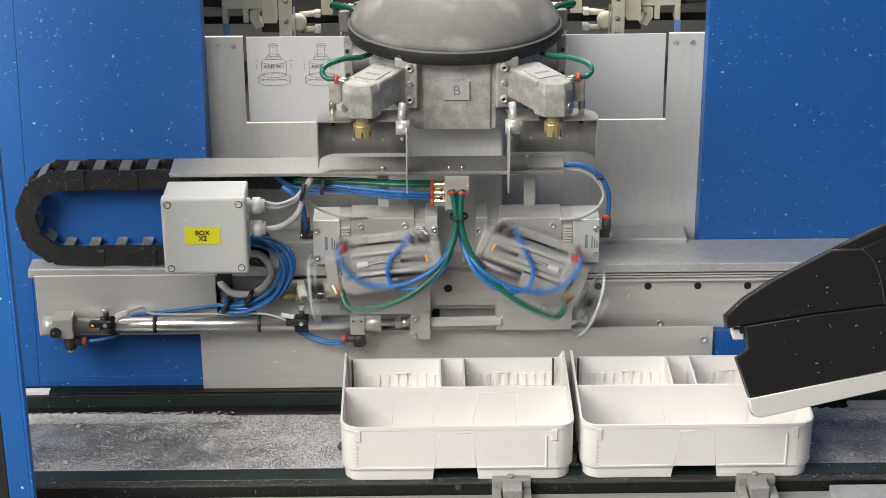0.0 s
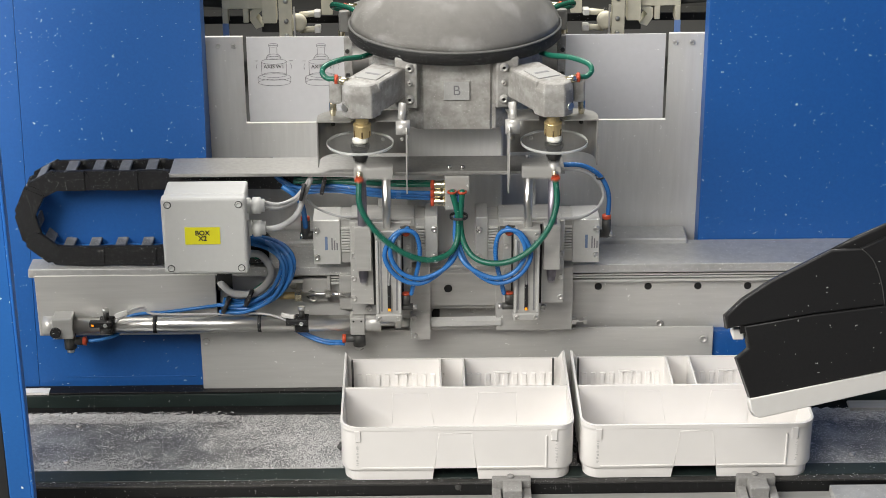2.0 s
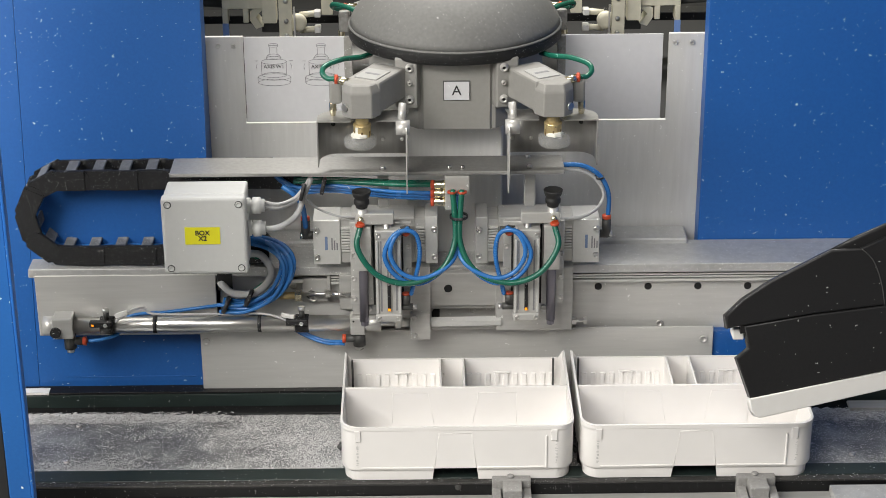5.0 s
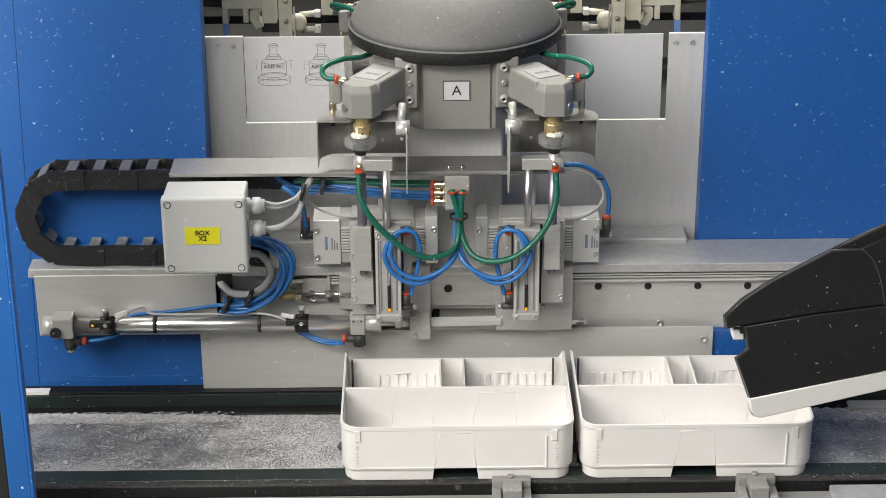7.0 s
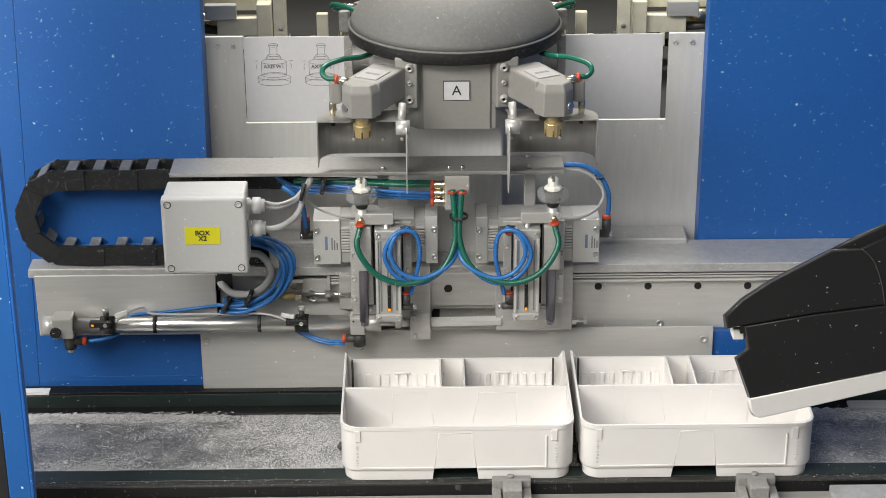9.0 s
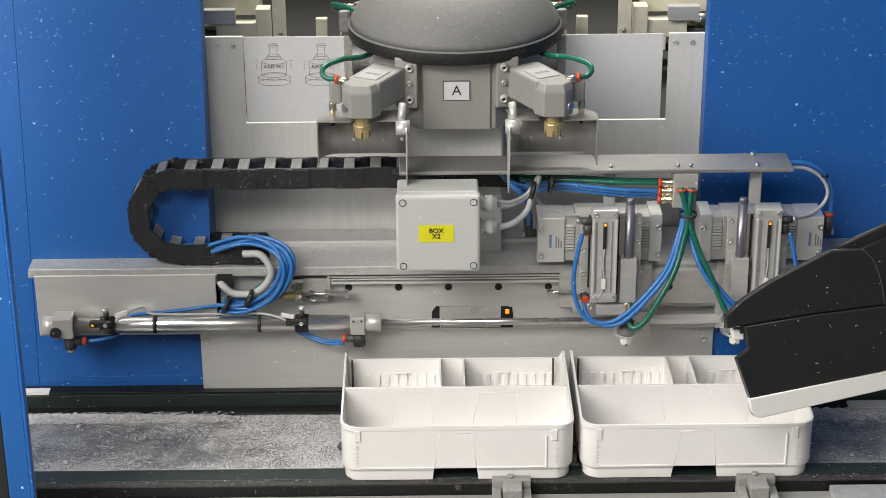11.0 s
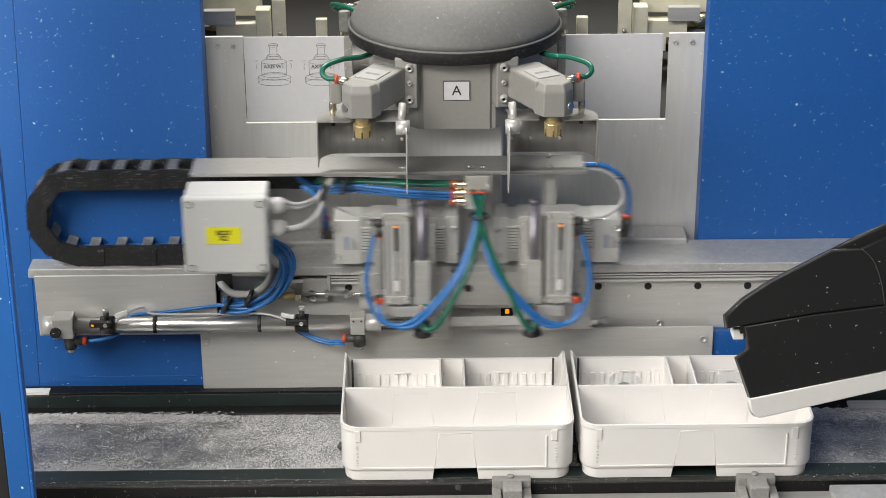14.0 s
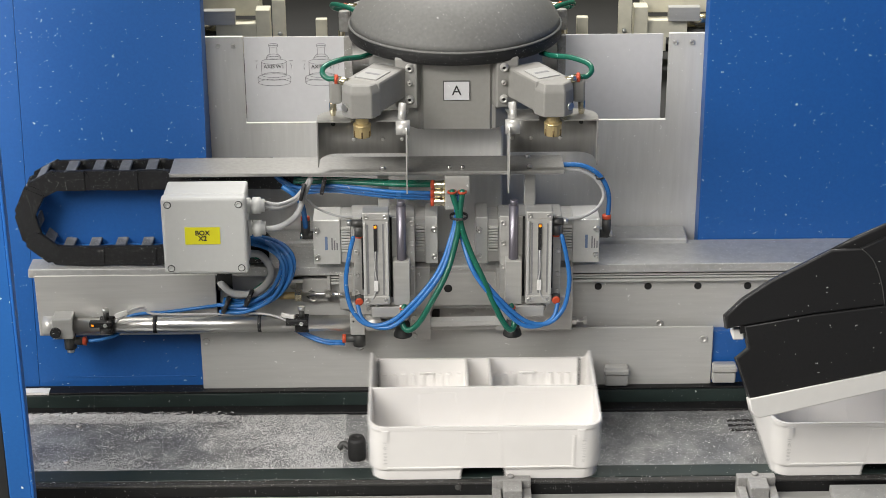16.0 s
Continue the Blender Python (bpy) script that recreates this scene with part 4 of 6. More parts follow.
for k in range(3):
    dy = 0.004 * k
    fixed_hose("green air hose under the top plate", 0.0028, HOSE_G, [(x, y + dy, z) for x, y, z in ((-0.1755, -0.0100, 1.2925), (-0.1217, -0.0200, 1.2959), (-0.0554, -0.0300, 1.2957), (-0.0118, -0.0300, 1.2946))])
for k, yy in enumerate((0, 1, 2)):
    o = 0.0045 * k
    fixed_hose("blue air hose under the top plate", 0.0024, HOSE_B, [(x, y + 0.003 * k, z - o) for x, y, z in ((-0.1988, 0.0040, 1.2973), (-0.1862, 0.0000, 1.2887), (-0.1691, -0.0100, 1.2853), (-0.1285, -0.0200, 1.2910), (-0.0621, -0.0300, 1.2872), (-0.0119, -0.0300, 1.2846))])
fixed_hose("blue air hose down to the rotary drive", 0.0032, HOSE_B, [(-0.1882, -0.0200, 1.2909), (-0.1749, -0.0250, 1.2821), (-0.1658, -0.0200, 1.2656), (-0.1639, -0.0030, 1.2317)])
fixed_hose("blue air hose arching to the rotary drive", 0.0028, HOSE_B, [(0.1343, -0.0050, 1.3090), (0.1644, -0.0050, 1.3080), (0.1864, -0.0020, 1.2931), (0.1974, 0.0000, 1.2684), (0.1970, 0.0000, 1.2341)])
fixed_hose("grey sensor cable arching to the arm", 0.0022, CABLE, [(0.1343, -0.0080, 1.3040), (0.1610, -0.0080, 1.3030), (0.1800, -0.0060, 1.2920), (0.1905, -0.0060, 1.2740), (0.1857, -0.0100, 1.2586), (0.1651, -0.0240, 1.2505), (0.1378, -0.0280, 1.2489)], "cable", "sensor_cable")
c = solid("cable_tie", add_lathe(B(), [(0.0050, -0.0012), (0.0058, -0.0012), (0.0058, 0.0012), (0.0050, 0.0012), (0.0050, -0.0012)], (0.1850, -0.0035, 1.2925), 16), BLACK, "black cable tie round a bundle", "cable tie", "thing", "cable ties")
del c["kind"]
CARR.append(c)
for k in range(4):
    fixed_hose("grey cable from the junction box", 0.0022, CABLE, [(x, y + 0.002 * (k % 2), z - 0.0026 * k * (1 - i / 5.0)) for i, (x, y, z) in enumerate(((-0.2070, -0.0700, 1.2913), (-0.1906, -0.0650, 1.2863), (-0.1733, -0.0500, 1.2871), (-0.1627, -0.0450, 1.2970), (-0.1554, -0.0300, 1.3045)))], "cable", "control_cable")
fixed_hose("thick grey cable from the junction box", 0.0036, CABLE, [(-0.2084, -0.0700, 1.2575), (-0.1898, -0.0650, 1.2581), (-0.1707, -0.0500, 1.2672), (-0.1616, -0.0450, 1.2899), (-0.1541, -0.0300, 1.3044)], "cable", "control_cable")
fixed_hose("thin grey cable along the drive", 0.0014, CABLE, [(-0.1608, -0.0400, 1.2844), (-0.1487, -0.0300, 1.2674), (-0.1226, -0.0260, 1.2547), (-0.0894, -0.0240, 1.2528)], "cable", "sensor_cable")
for p in ((-0.1630, -0.0520, 1.2963), (-0.1399, -0.0300, 1.2951)):
    c = solid("cable_tie", add_cyl(B(), (p[0] - 0.002, p[1], p[2]), (p[0] + 0.002, p[1], p[2] - 0.001), 0.0105), BLACK, "black cable tie round a bundle", "cable tie", "thing", "cable ties")
    del c["kind"]
    CARR.append(c)

# ---- energy chain ----
CH_Y0, CH_Y1 = 0.006, 0.046
Z_TOP, Z_BOT = (-0.4242, 0.0060, 1.2894)[2], (-0.4320, 0.0060, 1.1922)[2]
CH_R = (Z_TOP - Z_BOT) / 2
X_OUT = (-0.5097, 0.0060, 1.2402)[0]
CH_C0 = X_OUT + CH_R + 0.0125
CH_FIX = (-0.2156, 0.0060, 1.1892)[0]
PITCH = 0.0315
chain = thing("cable_chain", (CH_FIX, 0.02, Z_BOT - 0.0125), "black plastic cable chain with open crossbars, dusted with chips", "cable chain")


def link_mesh():
    bm = B()
    h, l = 0.0125, PITCH / 2 + 0.0055
    for y in (-0.02, 0.016):
        pts = [(-l, -h * 0.5), (-l + 0.005, -h), (l - 0.005, -h), (l, -h * 0.5), (l, h * 0.5), (l - 0.005, h), (-l + 0.005, h), (-l, h * 0.5)]
        add_prism(bm, pts, y, y + 0.004)
    add_prism(bm, [(-l * 0.55, -h + 0.001), (l * 0.75, -h + 0.001), (l * 0.75, h - 0.001), (-l * 0.55, h - 0.001)], -0.0212, -0.0199)
    k = len(bm.faces)
    for z in (-h, h - 0.003):
        add_box(bm, (-0.0065, -0.017, z), (0.0065, 0.017, z + 0.003), 0.0008, 1)
    for f in list(bm.faces)[k:]:
        f.material_index = 1
    return mesh_of("link", bm, [BLACK, CHAIN_BAR])


LINKS = []
lm = link_mesh()
hm = capsule_mesh("hose_piece", PITCH * 1.02, 0.0028, HOSE_B)
for k in range(21):
    ob = new("link", lm)
    ob.parent = chain
    LINKS.append(ob)
    for yy in (-0.009, 0.004):
        piece = new("hose_piece", hm)
        piece.parent = ob
        piece.matrix_basis = pose(0, yy, -0.003, 0, 90, 0)


def chain_pose(k, t):
    """Link k counts from the fixed end along the lower run, round the bend and back."""
    c = CH_C0 + TRAVEL * slide_at(t) / 2
    s = PITCH * (k + 0.5)
    low_run = CH_FIX - c
    if s < low_run:
        x, z, a = CH_FIX - s, Z_BOT, 180
    elif s < low_run + math.pi * CH_R:
        f = (s - low_run) / CH_R
        x, z, a = c - CH_R * math.sin(f), (Z_TOP + Z_BOT) / 2 - CH_R * math.cos(f), 180 + math.degrees(f)
    else:
        x, z, a = c + (s - low_run - math.pi * CH_R), Z_TOP, 360
    return pose(x - CH_FIX, 0.006 + 0.0018 * (k % 2), z - (Z_BOT - 0.0125), 0, a, 0)


part("end_bracket", slab((-0.2340, 0.0040, 1.2014), (-0.2132, 0.0040, 1.1789), 0.04, 0.004), BLACK, chain)
for k in range(3):
    fixed_hose("blue air hose inside the cable chain", 0.003, HOSE_B, [(x, y + 0.006 * k, z) for x, y, z in ((-0.3108, 0.0180, 1.1916), (-0.2623, 0.0140, 1.1974), (-0.2272, 0.0080, 1.2085), (-0.1930, 0.0000, 1.1990), (-0.1849, -0.0120, 1.1782), (-0.2008, -0.0140, 1.1494), (-0.2356, -0.0140, 1.1347), (-0.2669, -0.0080, 1.1338))], moving=False)
ties = [(-0.2349, -0.0160, 1.1447), (-0.2631, -0.0120, 1.1341)]
for k in range(7):
    fixed_hose("coiled blue air hose at the trough's end", 0.0025, HOSE_B, [(x + 0.0030 * (k % 4) - 0.006 * (k // 4), y - 0.0030 * (k % 3) - 0.001 * k, z + 0.0018 * (k % 5)) for x, y, z in ((-0.2757, 0.0120, 1.1984), (-0.2337, 0.0060, 1.2116), (-0.1993, -0.0040, 1.2045), (-0.1873, -0.0140, 1.1829), (-0.2022, -0.0140, 1.1494), (-0.2361, -0.0100, 1.1291), (-0.2674, -0.0060, 1.1275))], moving=False, group="coiled hoses at the trough")
fixed_hose("grey coiled cable at the trough's end", 0.0045, CABLE, [(-0.2407, 0.0000, 1.1958), (-0.2187, -0.0040, 1.1958), (-0.2069, -0.0100, 1.1739), (-0.2249, -0.0100, 1.1501), (-0.2525, -0.0080, 1.1472), (-0.2654, -0.0050, 1.1557), (-0.2717, 0.0060, 1.1583), (-0.2804, 0.0350, 1.1521)], "cable", "control_cable", False)
fixed_hose("dark green hose at the trough's end", 0.003, HOSE_G, [(-0.2342, 0.0020, 1.1934), (-0.2137, -0.0020, 1.1890), (-0.2102, -0.0060, 1.1669), (-0.2287, -0.0060, 1.1498)], moving=False)
solid("cable_port", slab((-0.2730, -0.0025, 1.1704), (-0.2550, -0.0025, 1.1492), -0.0012, 0), HOLE, "dark cable port in the trough cover", "cable port")
for p in ties:
    c = solid("cable_tie", add_cyl(B(), (p[0] - 0.002, p[1], p[2] + 0.001), (p[0] + 0.002, p[1], p[2] - 0.001), 0.0115), BLACK, "black cable tie round a bundle", "cable tie", "thing", "cable ties")
    del c["kind"]

# ---- long pneumatic cylinder ----
cz0, cz1 = (-0.4406, -0.0220, 1.1135)[2], (-0.1129, -0.0220, 1.1115)[2]
cz = (cz0 + cz1) / 2
cy = -0.02
X = {k: v for k, v in (("a", (-0.4833, -0.0200, 1.1130)[0]), ("b", (-0.4458, -0.0200, 1.1126)[0]), ("c", (-0.1117, -0.0200, 1.1090)[0]), ("d", (-0.0918, -0.0200, 1.1088)[0]), ("e", (-0.0733, -0.0200, 1.1086)[0]))}
cyl = thing("pneumatic_cylinder", (X["b"], cy, cz - 0.01), "long polished steel pneumatic cylinder", "pneumatic cylinder")
part("tube", add_cyl(B(), (X["b"] - 0.004, cy, cz), (X["c"] + 0.004, cy, cz), 0.0098, n=32), STEEL, cyl)
part("rear_cap", add_cyl(add_box(B(), (X["a"] + 0.012, cy - 0.0125, cz - 0.013), (X["b"] - 0.001, cy + 0.0125, cz + 0.014), 0.0016, 2), (X["a"], cy, cz), (X["a"] + 0.016, cy, cz), 0.012), ALU, cyl)
part("pivot", add_cyl(B(), (X["a"] + 0.016, cy - 0.0165, cz - 0.003), (X["a"] + 0.016, cy, cz - 0.003), 0.0065), BLACK, cyl)
part("front_cap", add_lathe(B(), [(0.0100, 0.017), (0.0108, 0.0172), (0.0108, 0.0350), (0.0100, 0.0362), (0.0046, 0.0362)], (X["c"], cy, cz), 32, "X"), ALU, cyl)
part("port_block", add_box(B(), (X["c"] - 0.001, cy - 0.0112, cz - 0.0118), (X["c"] + 0.0168, cy + 0.0112, cz + 0.0112), 0.0014, 2), ALU, cyl)
for dx in (0.003, 0.0125):
    part("screw", screw_bm(B(), (X["c"] + dx, cy - 0.0113, cz + 0.0070), 0.0012, 0.0005), HOLE, cyl)
for px in ((-0.4067, -0.0200, 1.1152)[0], (-0.1711, -0.0200, 1.1127)[0]):
    br = part("sensor_bracket", add_lathe(B(), [(0.0100, -0.008), (0.0112, -0.008), (0.0112, 0.008), (0.0100, 0.008)], (px, cy, cz), 28, "X"), BLACK, cyl, "black sensor clamp")
    part("sensor", box((px - 0.019, cy - 0.0165, cz + 0.004), (px + 0.007, cy - 0.009, cz + 0.0115), 0.001), BLACK, br)
    part("clamp_screw", add_cyl(B(), (px, cy - 0.004, cz + 0.010), (px, cy - 0.004, cz + 0.021), 0.0034), DARKF, br)
    part("clamp_knob", add_lathe(B(), [(0.003, 0), (0.0045, 0.001), (0.0045, 0.004), (0.003, 0.005)], (px, cy - 0.004, cz + 0.019), 12), STEEL, br)
    part("screw", screw_bm(B(), (px, cy - 0.0164, cz + 0.007), 0.0025, 0.0012), STEEL, br)
part("led", box(((-0.4216, -0.0330, 1.1247)[0] - 0.0012, cy - 0.0172, cz + 0.006), ((-0.4216, -0.0330, 1.1247)[0] + 0.0012, cy - 0.0160, cz + 0.0085), 0), LED, cyl, "lit amber sensor lamp")
for px in ((-0.3487, -0.0200, 1.1146)[0], (-0.2224, -0.0200, 1.1132)[0]):
    part("tie", add_lathe(B(), [(0.0098, -0.0022), (0.0106, -0.0022), (0.0106, 0.0022), (0.0098, 0.0022)], (px, cy, cz), 24, "X"), BLACK, cyl, "black cable tie")
for px, s in (((-0.4534, -0.0200, 1.0944)[0], 1), ((-0.1025, -0.0200, 1.0906)[0], -1)):
    f = part("elbow", add_cyl(add_cyl(B(), (px, cy, cz - 0.011), (px, cy, cz - 0.030), 0.0075), (px, cy, cz - 0.021), (px + s * 0.016, cy, cz - 0.021), 0.005), DARKF, cyl, "dark elbow fitting")
    part("release_ring", add_lathe(B(), [(0.0035, 0), (0.0055, 0), (0.0055, 0.004), (0.0035, 0.005)], (px + s * 0.018 - 0.0025, cy, cz - 0.021), 18, "X"), ORANGE, f, "orange release ring")
    part("plug", add_cyl(B(), (px, cy, cz - 0.030), (px, cy, cz - 0.035), 0.005, n=12), STEEL, f)
fixed_hose("blue air hose under the cylinder", 0.0022, HOSE_B, [(-0.4304, -0.0200, 1.0911), (-0.4117, -0.0200, 1.0940), (-0.3955, -0.0120, 1.0975), (-0.3812, -0.0060, 1.1174), (-0.3328, -0.0060, 1.1229), (-0.2692, -0.0060, 1.1313)], moving=False)
for k in range(2):
    fixed_hose("blue air hose under the cylinder", 0.0021, HOSE_B, [(x, y, z - 0.003 * k) for x, y, z in ((-0.2500, -0.0080, 1.1283), (-0.1963, -0.0040, 1.1068), (-0.1689, -0.0100, 1.0941), (-0.1445, -0.0200, 1.0888), (-0.1205, -0.0200, 1.0870))], moving=False)
fixed_hose("thin grey sensor cable on the cylinder", 0.0015, CABLE, [(-0.3938, -0.0340, 1.1234), (-0.3780, -0.0300, 1.1348), (-0.3610, -0.0200, 1.1351), (-0.3479, -0.0200, 1.1267), (-0.2632, -0.0160, 1.1239), (-0.2150, -0.0200, 1.1253), (-0.1803, -0.0340, 1.1195)], "cable", "sensor_cable", False)
for p, a in (((-0.3858, -0.0340, 1.1308), 20), ((-0.1882, -0.0340, 1.1264), -12)):
    o = solid("cable_tag", box((-0.008, -0.0015, -0.0028), (0.008, 0.0015, 0.0028), 0.0006), WHITE_L, "small white cable tag", "cable tag", "thing")
    del o["kind"]
    o.matrix_world = Matrix.Translation(p) @ pose(0, 0, 0, 0, -a, 0)
# end stop bracket beside the rail
stp = thing("stop_bracket", (-0.1680, 0.0000, 1.1350), "small steel end stop bracket beside the rail", "stop bracket")
part("plate", slab((-0.1718, 0.0080, 1.1586), (-0.1397, 0.0080, 1.1279), 0.0155), ALU, stp)
part("bracket", slab((-0.1412, 0.0040, 1.1661), (-0.1366, 0.0040, 1.1351), 0.0155), ALU, stp)
part("angle", slab((-0.1900, 0.0020, 1.1606), (-0.1690, 0.0020, 1.1560), 0.0155, 0.0005), STEEL, stp)
part("bolt", add_cyl(B(), (-0.2010, -0.0020, 1.1410), (-0.1800, -0.0020, 1.1410), 0.0045), BRASS, stp, "brass adjusting bolt")
part("lock_nut", add_cyl(B(), (-0.1800, -0.0020, 1.1410), (-0.1720, -0.0020, 1.1410), 0.0078, n=6, smooth=False), NICKEL, stp)
part("shaft", add_cyl(B(), (-0.1718, -0.0020, 1.1428), (-0.1150, -0.0020, 1.1432), 0.0026), STEEL, stp)
for nx_ in (-0.1440, -0.1195):
    part("nut", add_cyl(B(), (nx_, -0.0020, 1.1430), (nx_ + 0.0045, -0.0020, 1.1430), 0.0056, n=6, smooth=False), STEEL, stp)
screw((-0.1825, 0.0076, 1.1530), stp, 0.0052, 0.004)
part("bore", add_lathe(B(), [(0.0062, 0.001), (0.0062, -0.0006), (0.0048, -0.0006), (0.0046, 0.0004), (0.0010, 0.0004)], (-0.1605, 0.0078, 1.1370), 18, "Y"), DARKF, stp)
screw((-0.1582, 0.0078, 1.1328), stp, 0.0045, 0.003)

# ---- crates ----
CR_W, CR_D = 0.2665, 0.175
CR_Y = -0.1962


def crate(x0, label):
    o = thing("storage_crate", (x0 + CR_W / 2, CR_Y + CR_D / 2, ZR), label, "crate", "white crates on the bed")
    bm = B()
    x1, yf, yb, r = x0 + CR_W, CR_Y, CR_Y + CR_D, 0.019
    xm = x0 + 0.1215 + 0.0095
    ARC = [math.pi / 2 * k / 10 for k in range(1, 10)]
    path = [(x0 + 0.006, yb), (x0, yb), (x0, yb - 0.05), (x0, yb - 0.10), (x0, yf + r)]
    path += [(x0 + r - r * math.cos(a), yf + r - r * math.sin(a)) for a in ARC]
    path += [(x0 + r, yf), ("n", -1), ("n", 1), (x1 - r, yf)]
    path += [(x1 - r + r * math.sin(a), yf + r - r * math.cos(a)) for a in ARC]
    path += [(x1, yf + r), (x1, yb - 0.10), (x1, yb - 0.05), (x1, yb), (x1 - 0.006, yb)]
    cx, cyy = (x0 + x1) / 2, (yf + yb) / 2

    def level(z, inset, rim=None):
        ring = []
        for p in path:
            if p[0] == "n":
                f = (z - ZR) / 0.062
                x, y = xm + p[1] * (0.0265 - 0.0085 * min(1, f)), yf
            else:
                x, y = p
            zz = z
            if rim is not None:
                zz = rim + 0.008 * max(0.0, (y - yf) / CR_D) - (0.009 if y > yb - 0.001 and abs(x - cx) < CR_W / 2 - 0.003 else 0)
            ring.append(bm.verts.new((x + (inset if x < cx else -inset) * (1 if abs(x - cx) > 0.06 else 0), y + (inset if y < cyy else -inset) * (1 if y < yf + r * 1.01 or y > yb - 0.001 else 0), zz)))
        return ring
    top = ZR + 0.0705
    rings = [level(ZR, 0.0035), level(ZR + 0.0125, 0.003), level(ZR + 0.0145, 0.0005), level(ZR + 0.0165, 0.0), level(ZR + 0.062, 0.0), level(top - 0.005, 0.0), level(top - 0.0045, -0.0006), level(top, -0.0006, top), level(top, 0.0019, top), level(ZR + 0.018, 0.004)]
    n = len(path)
    k0 = path.index(("n", -1))
    for li, (a, b) in enumerate(zip(rings, rings[1:])):
        for i in range(n):
            j = (i + 1) % n
            if i == k0 and li < 3:
                continue
            f = bm.faces.new((a[i], b[i], b[j], a[j]))
            f.smooth = li in (3, 4) and (4 <= i < 14 or k0 + 2 <= i < k0 + 12)
    bm.faces.new(rings[-1])
    bmesh.ops.recalc_face_normals(bm, faces=bm.faces)
    part("shell", bm, WHITE, o)
    yd = yf + 0.088
    dv = part("divider", box((x0 + 0.0026, yd, ZR + 0.018), (x1 - 0.0026, yd + 0.003, top + 0.0045), 0.0006), WHITE, o)
    for a, b, sl in ((0.058, 0.100, 0.007), (0.160, 0.205, -0.007)):
        b2 = B()
        z0, z1 = ZR + 0.026, top - 0.003
        q = [(x0 + a + (sl if sl < 0 else 0), z0), (x0 + a, z1), (x0 + b, z1), (x0 + b + (sl if sl > 0 else 0), z0)]
        for (xa, za), (xb, zb) in zip(q, q[1:]):
            add_cyl(b2, (xa, yd + 0.0001, za), (xb, yd + 0.0001, zb), 0.00032, n=6)
        part("raised_outline", b2, WHITE, dv)
    # rear tray with ribs, partitions and pins
    part("tray_floor", box((x0 + 0.0026, yd + 0.003, ZR + 0.0315), (x1 - 0.0026, yb - 0.003, ZR + 0.033), 0), WHITE, o)
    for i in range(22):
        xr = x0 + 0.016 + i * 0.0112
        if abs(xr - (x0 + 0.131)) < 0.014:
            continue
        part("rib", box((xr - 0.0022, yb - 0.0050, ZR + 0.033), (xr + 0.0035, yb - 0.002, ZR + 0.0500), 0.0004), WHITE, o)
    for xr in (x0 + 0.1155, x0 + 0.1435):
        part("partition", box((xr - 0.001, yd + 0.003, ZR + 0.033), (xr + 0.001, yb - 0.003, top + 0.001), 0), WHITE, o)
    for xr in (x0 + 0.0085, x1 - 0.0135):
        part("pin", box((xr - 0.0012, yb - 0.012, ZR + 0.033), (xr + 0.0012, yb - 0.0075, top + 0.002), 0), DARKF, o, "dark grey edge strip")
    for xr in (x0 + 0.068, x0 + 0.190):
        part("tab", box((xr - 0.0095, yb - 0.0075, ZR + 0.052), (xr + 0.0095, yb - 0.0055, ZR + 0.0535), 0.0004), WHITE, o)
    # front face details
    part("front_ridge", box((x0 + 0.022, yf - 0.0012, ZR + 0.0165), (xm - 0.0255, yf + 0.001, ZR + 0.0185), 0.0004), WHITE, o)
    part("front_ridge", box((xm + 0.0255, yf - 0.0012, ZR + 0.0165), (x1 - 0.032, yf + 0.001, ZR + 0.0185), 0.0004), WHITE, o)
    part("front_rib", box((x1 - 0.0325, yf - 0.0012, ZR + 0.0165), (x1 - 0.0305, yf + 0.001, ZR + 0.058), 0.0004), WHITE, o)
    fr = [(xm - 0.0265 + 0.0085 * 0.28, ZR + 0.0165), (xm - 0.0185, ZR + 0.062), (xm + 0.0185, ZR + 0.062), (xm + 0.0265 - 0.0085 * 0.28, ZR + 0.0165)]
    b2 = B()
    for (xa, za), (xb, zb) in zip(fr, fr[1:]):
        add_cyl(b2, (xa, yf + 0.0001, za), (xb, yf + 0.0001, zb), 0.0004, n=6)
    part("flap_outline", b2, WHITE, o)
    for xr in (x0 + 0.019, x1 - 0.023):
        part("latch", box((xr - 0.003, yf - 0.0014, ZR + 0.052), (xr + 0.004, yf + 0.001, ZR + 0.066), 0.0005), WHITE, o)
    b2 = B()
    rnd = random.Random(4)
    for xr in (x0 + 0.0185, x1 - 0.020):
        for i in range(16):
            z = ZR + 0.022 + i * 0.0021 + rnd.uniform(-0.001, 0.001)
            add_box(b2, (xr + rnd.uniform(-0.0015, 0), yf - 0.0003, z), (xr + rnd.uniform(0.0006, 0.002), yf + 0.0005, z + rnd.uniform(0.0005, 0.0012)))
    part("scuff_marks", b2, mat("scuff_grey", (0.56, 0.55, 0.54), 0.6, vary=0.2, scale=400, bump=0), o, "grey scuff marks")
    return o


CX_L, CX_R = (-0.1199, -0.1795, 0.9905)[0], (0.1551, -0.1852, 0.9905)[0]
crate_l = crate(CX_L, "white plastic crate with dividers, empty")
crate_r = crate(CX_R, "white plastic crate with dividers, receiving two valves")

# ---- black scanner head in the foreground ----
nose = thing("black_machine_head", (0.4053, -0.2800, 1.1173), "black machine head with a white lower edge, flecked with chips", "machine head")
NY0, NY1 = -0.28, -0.262


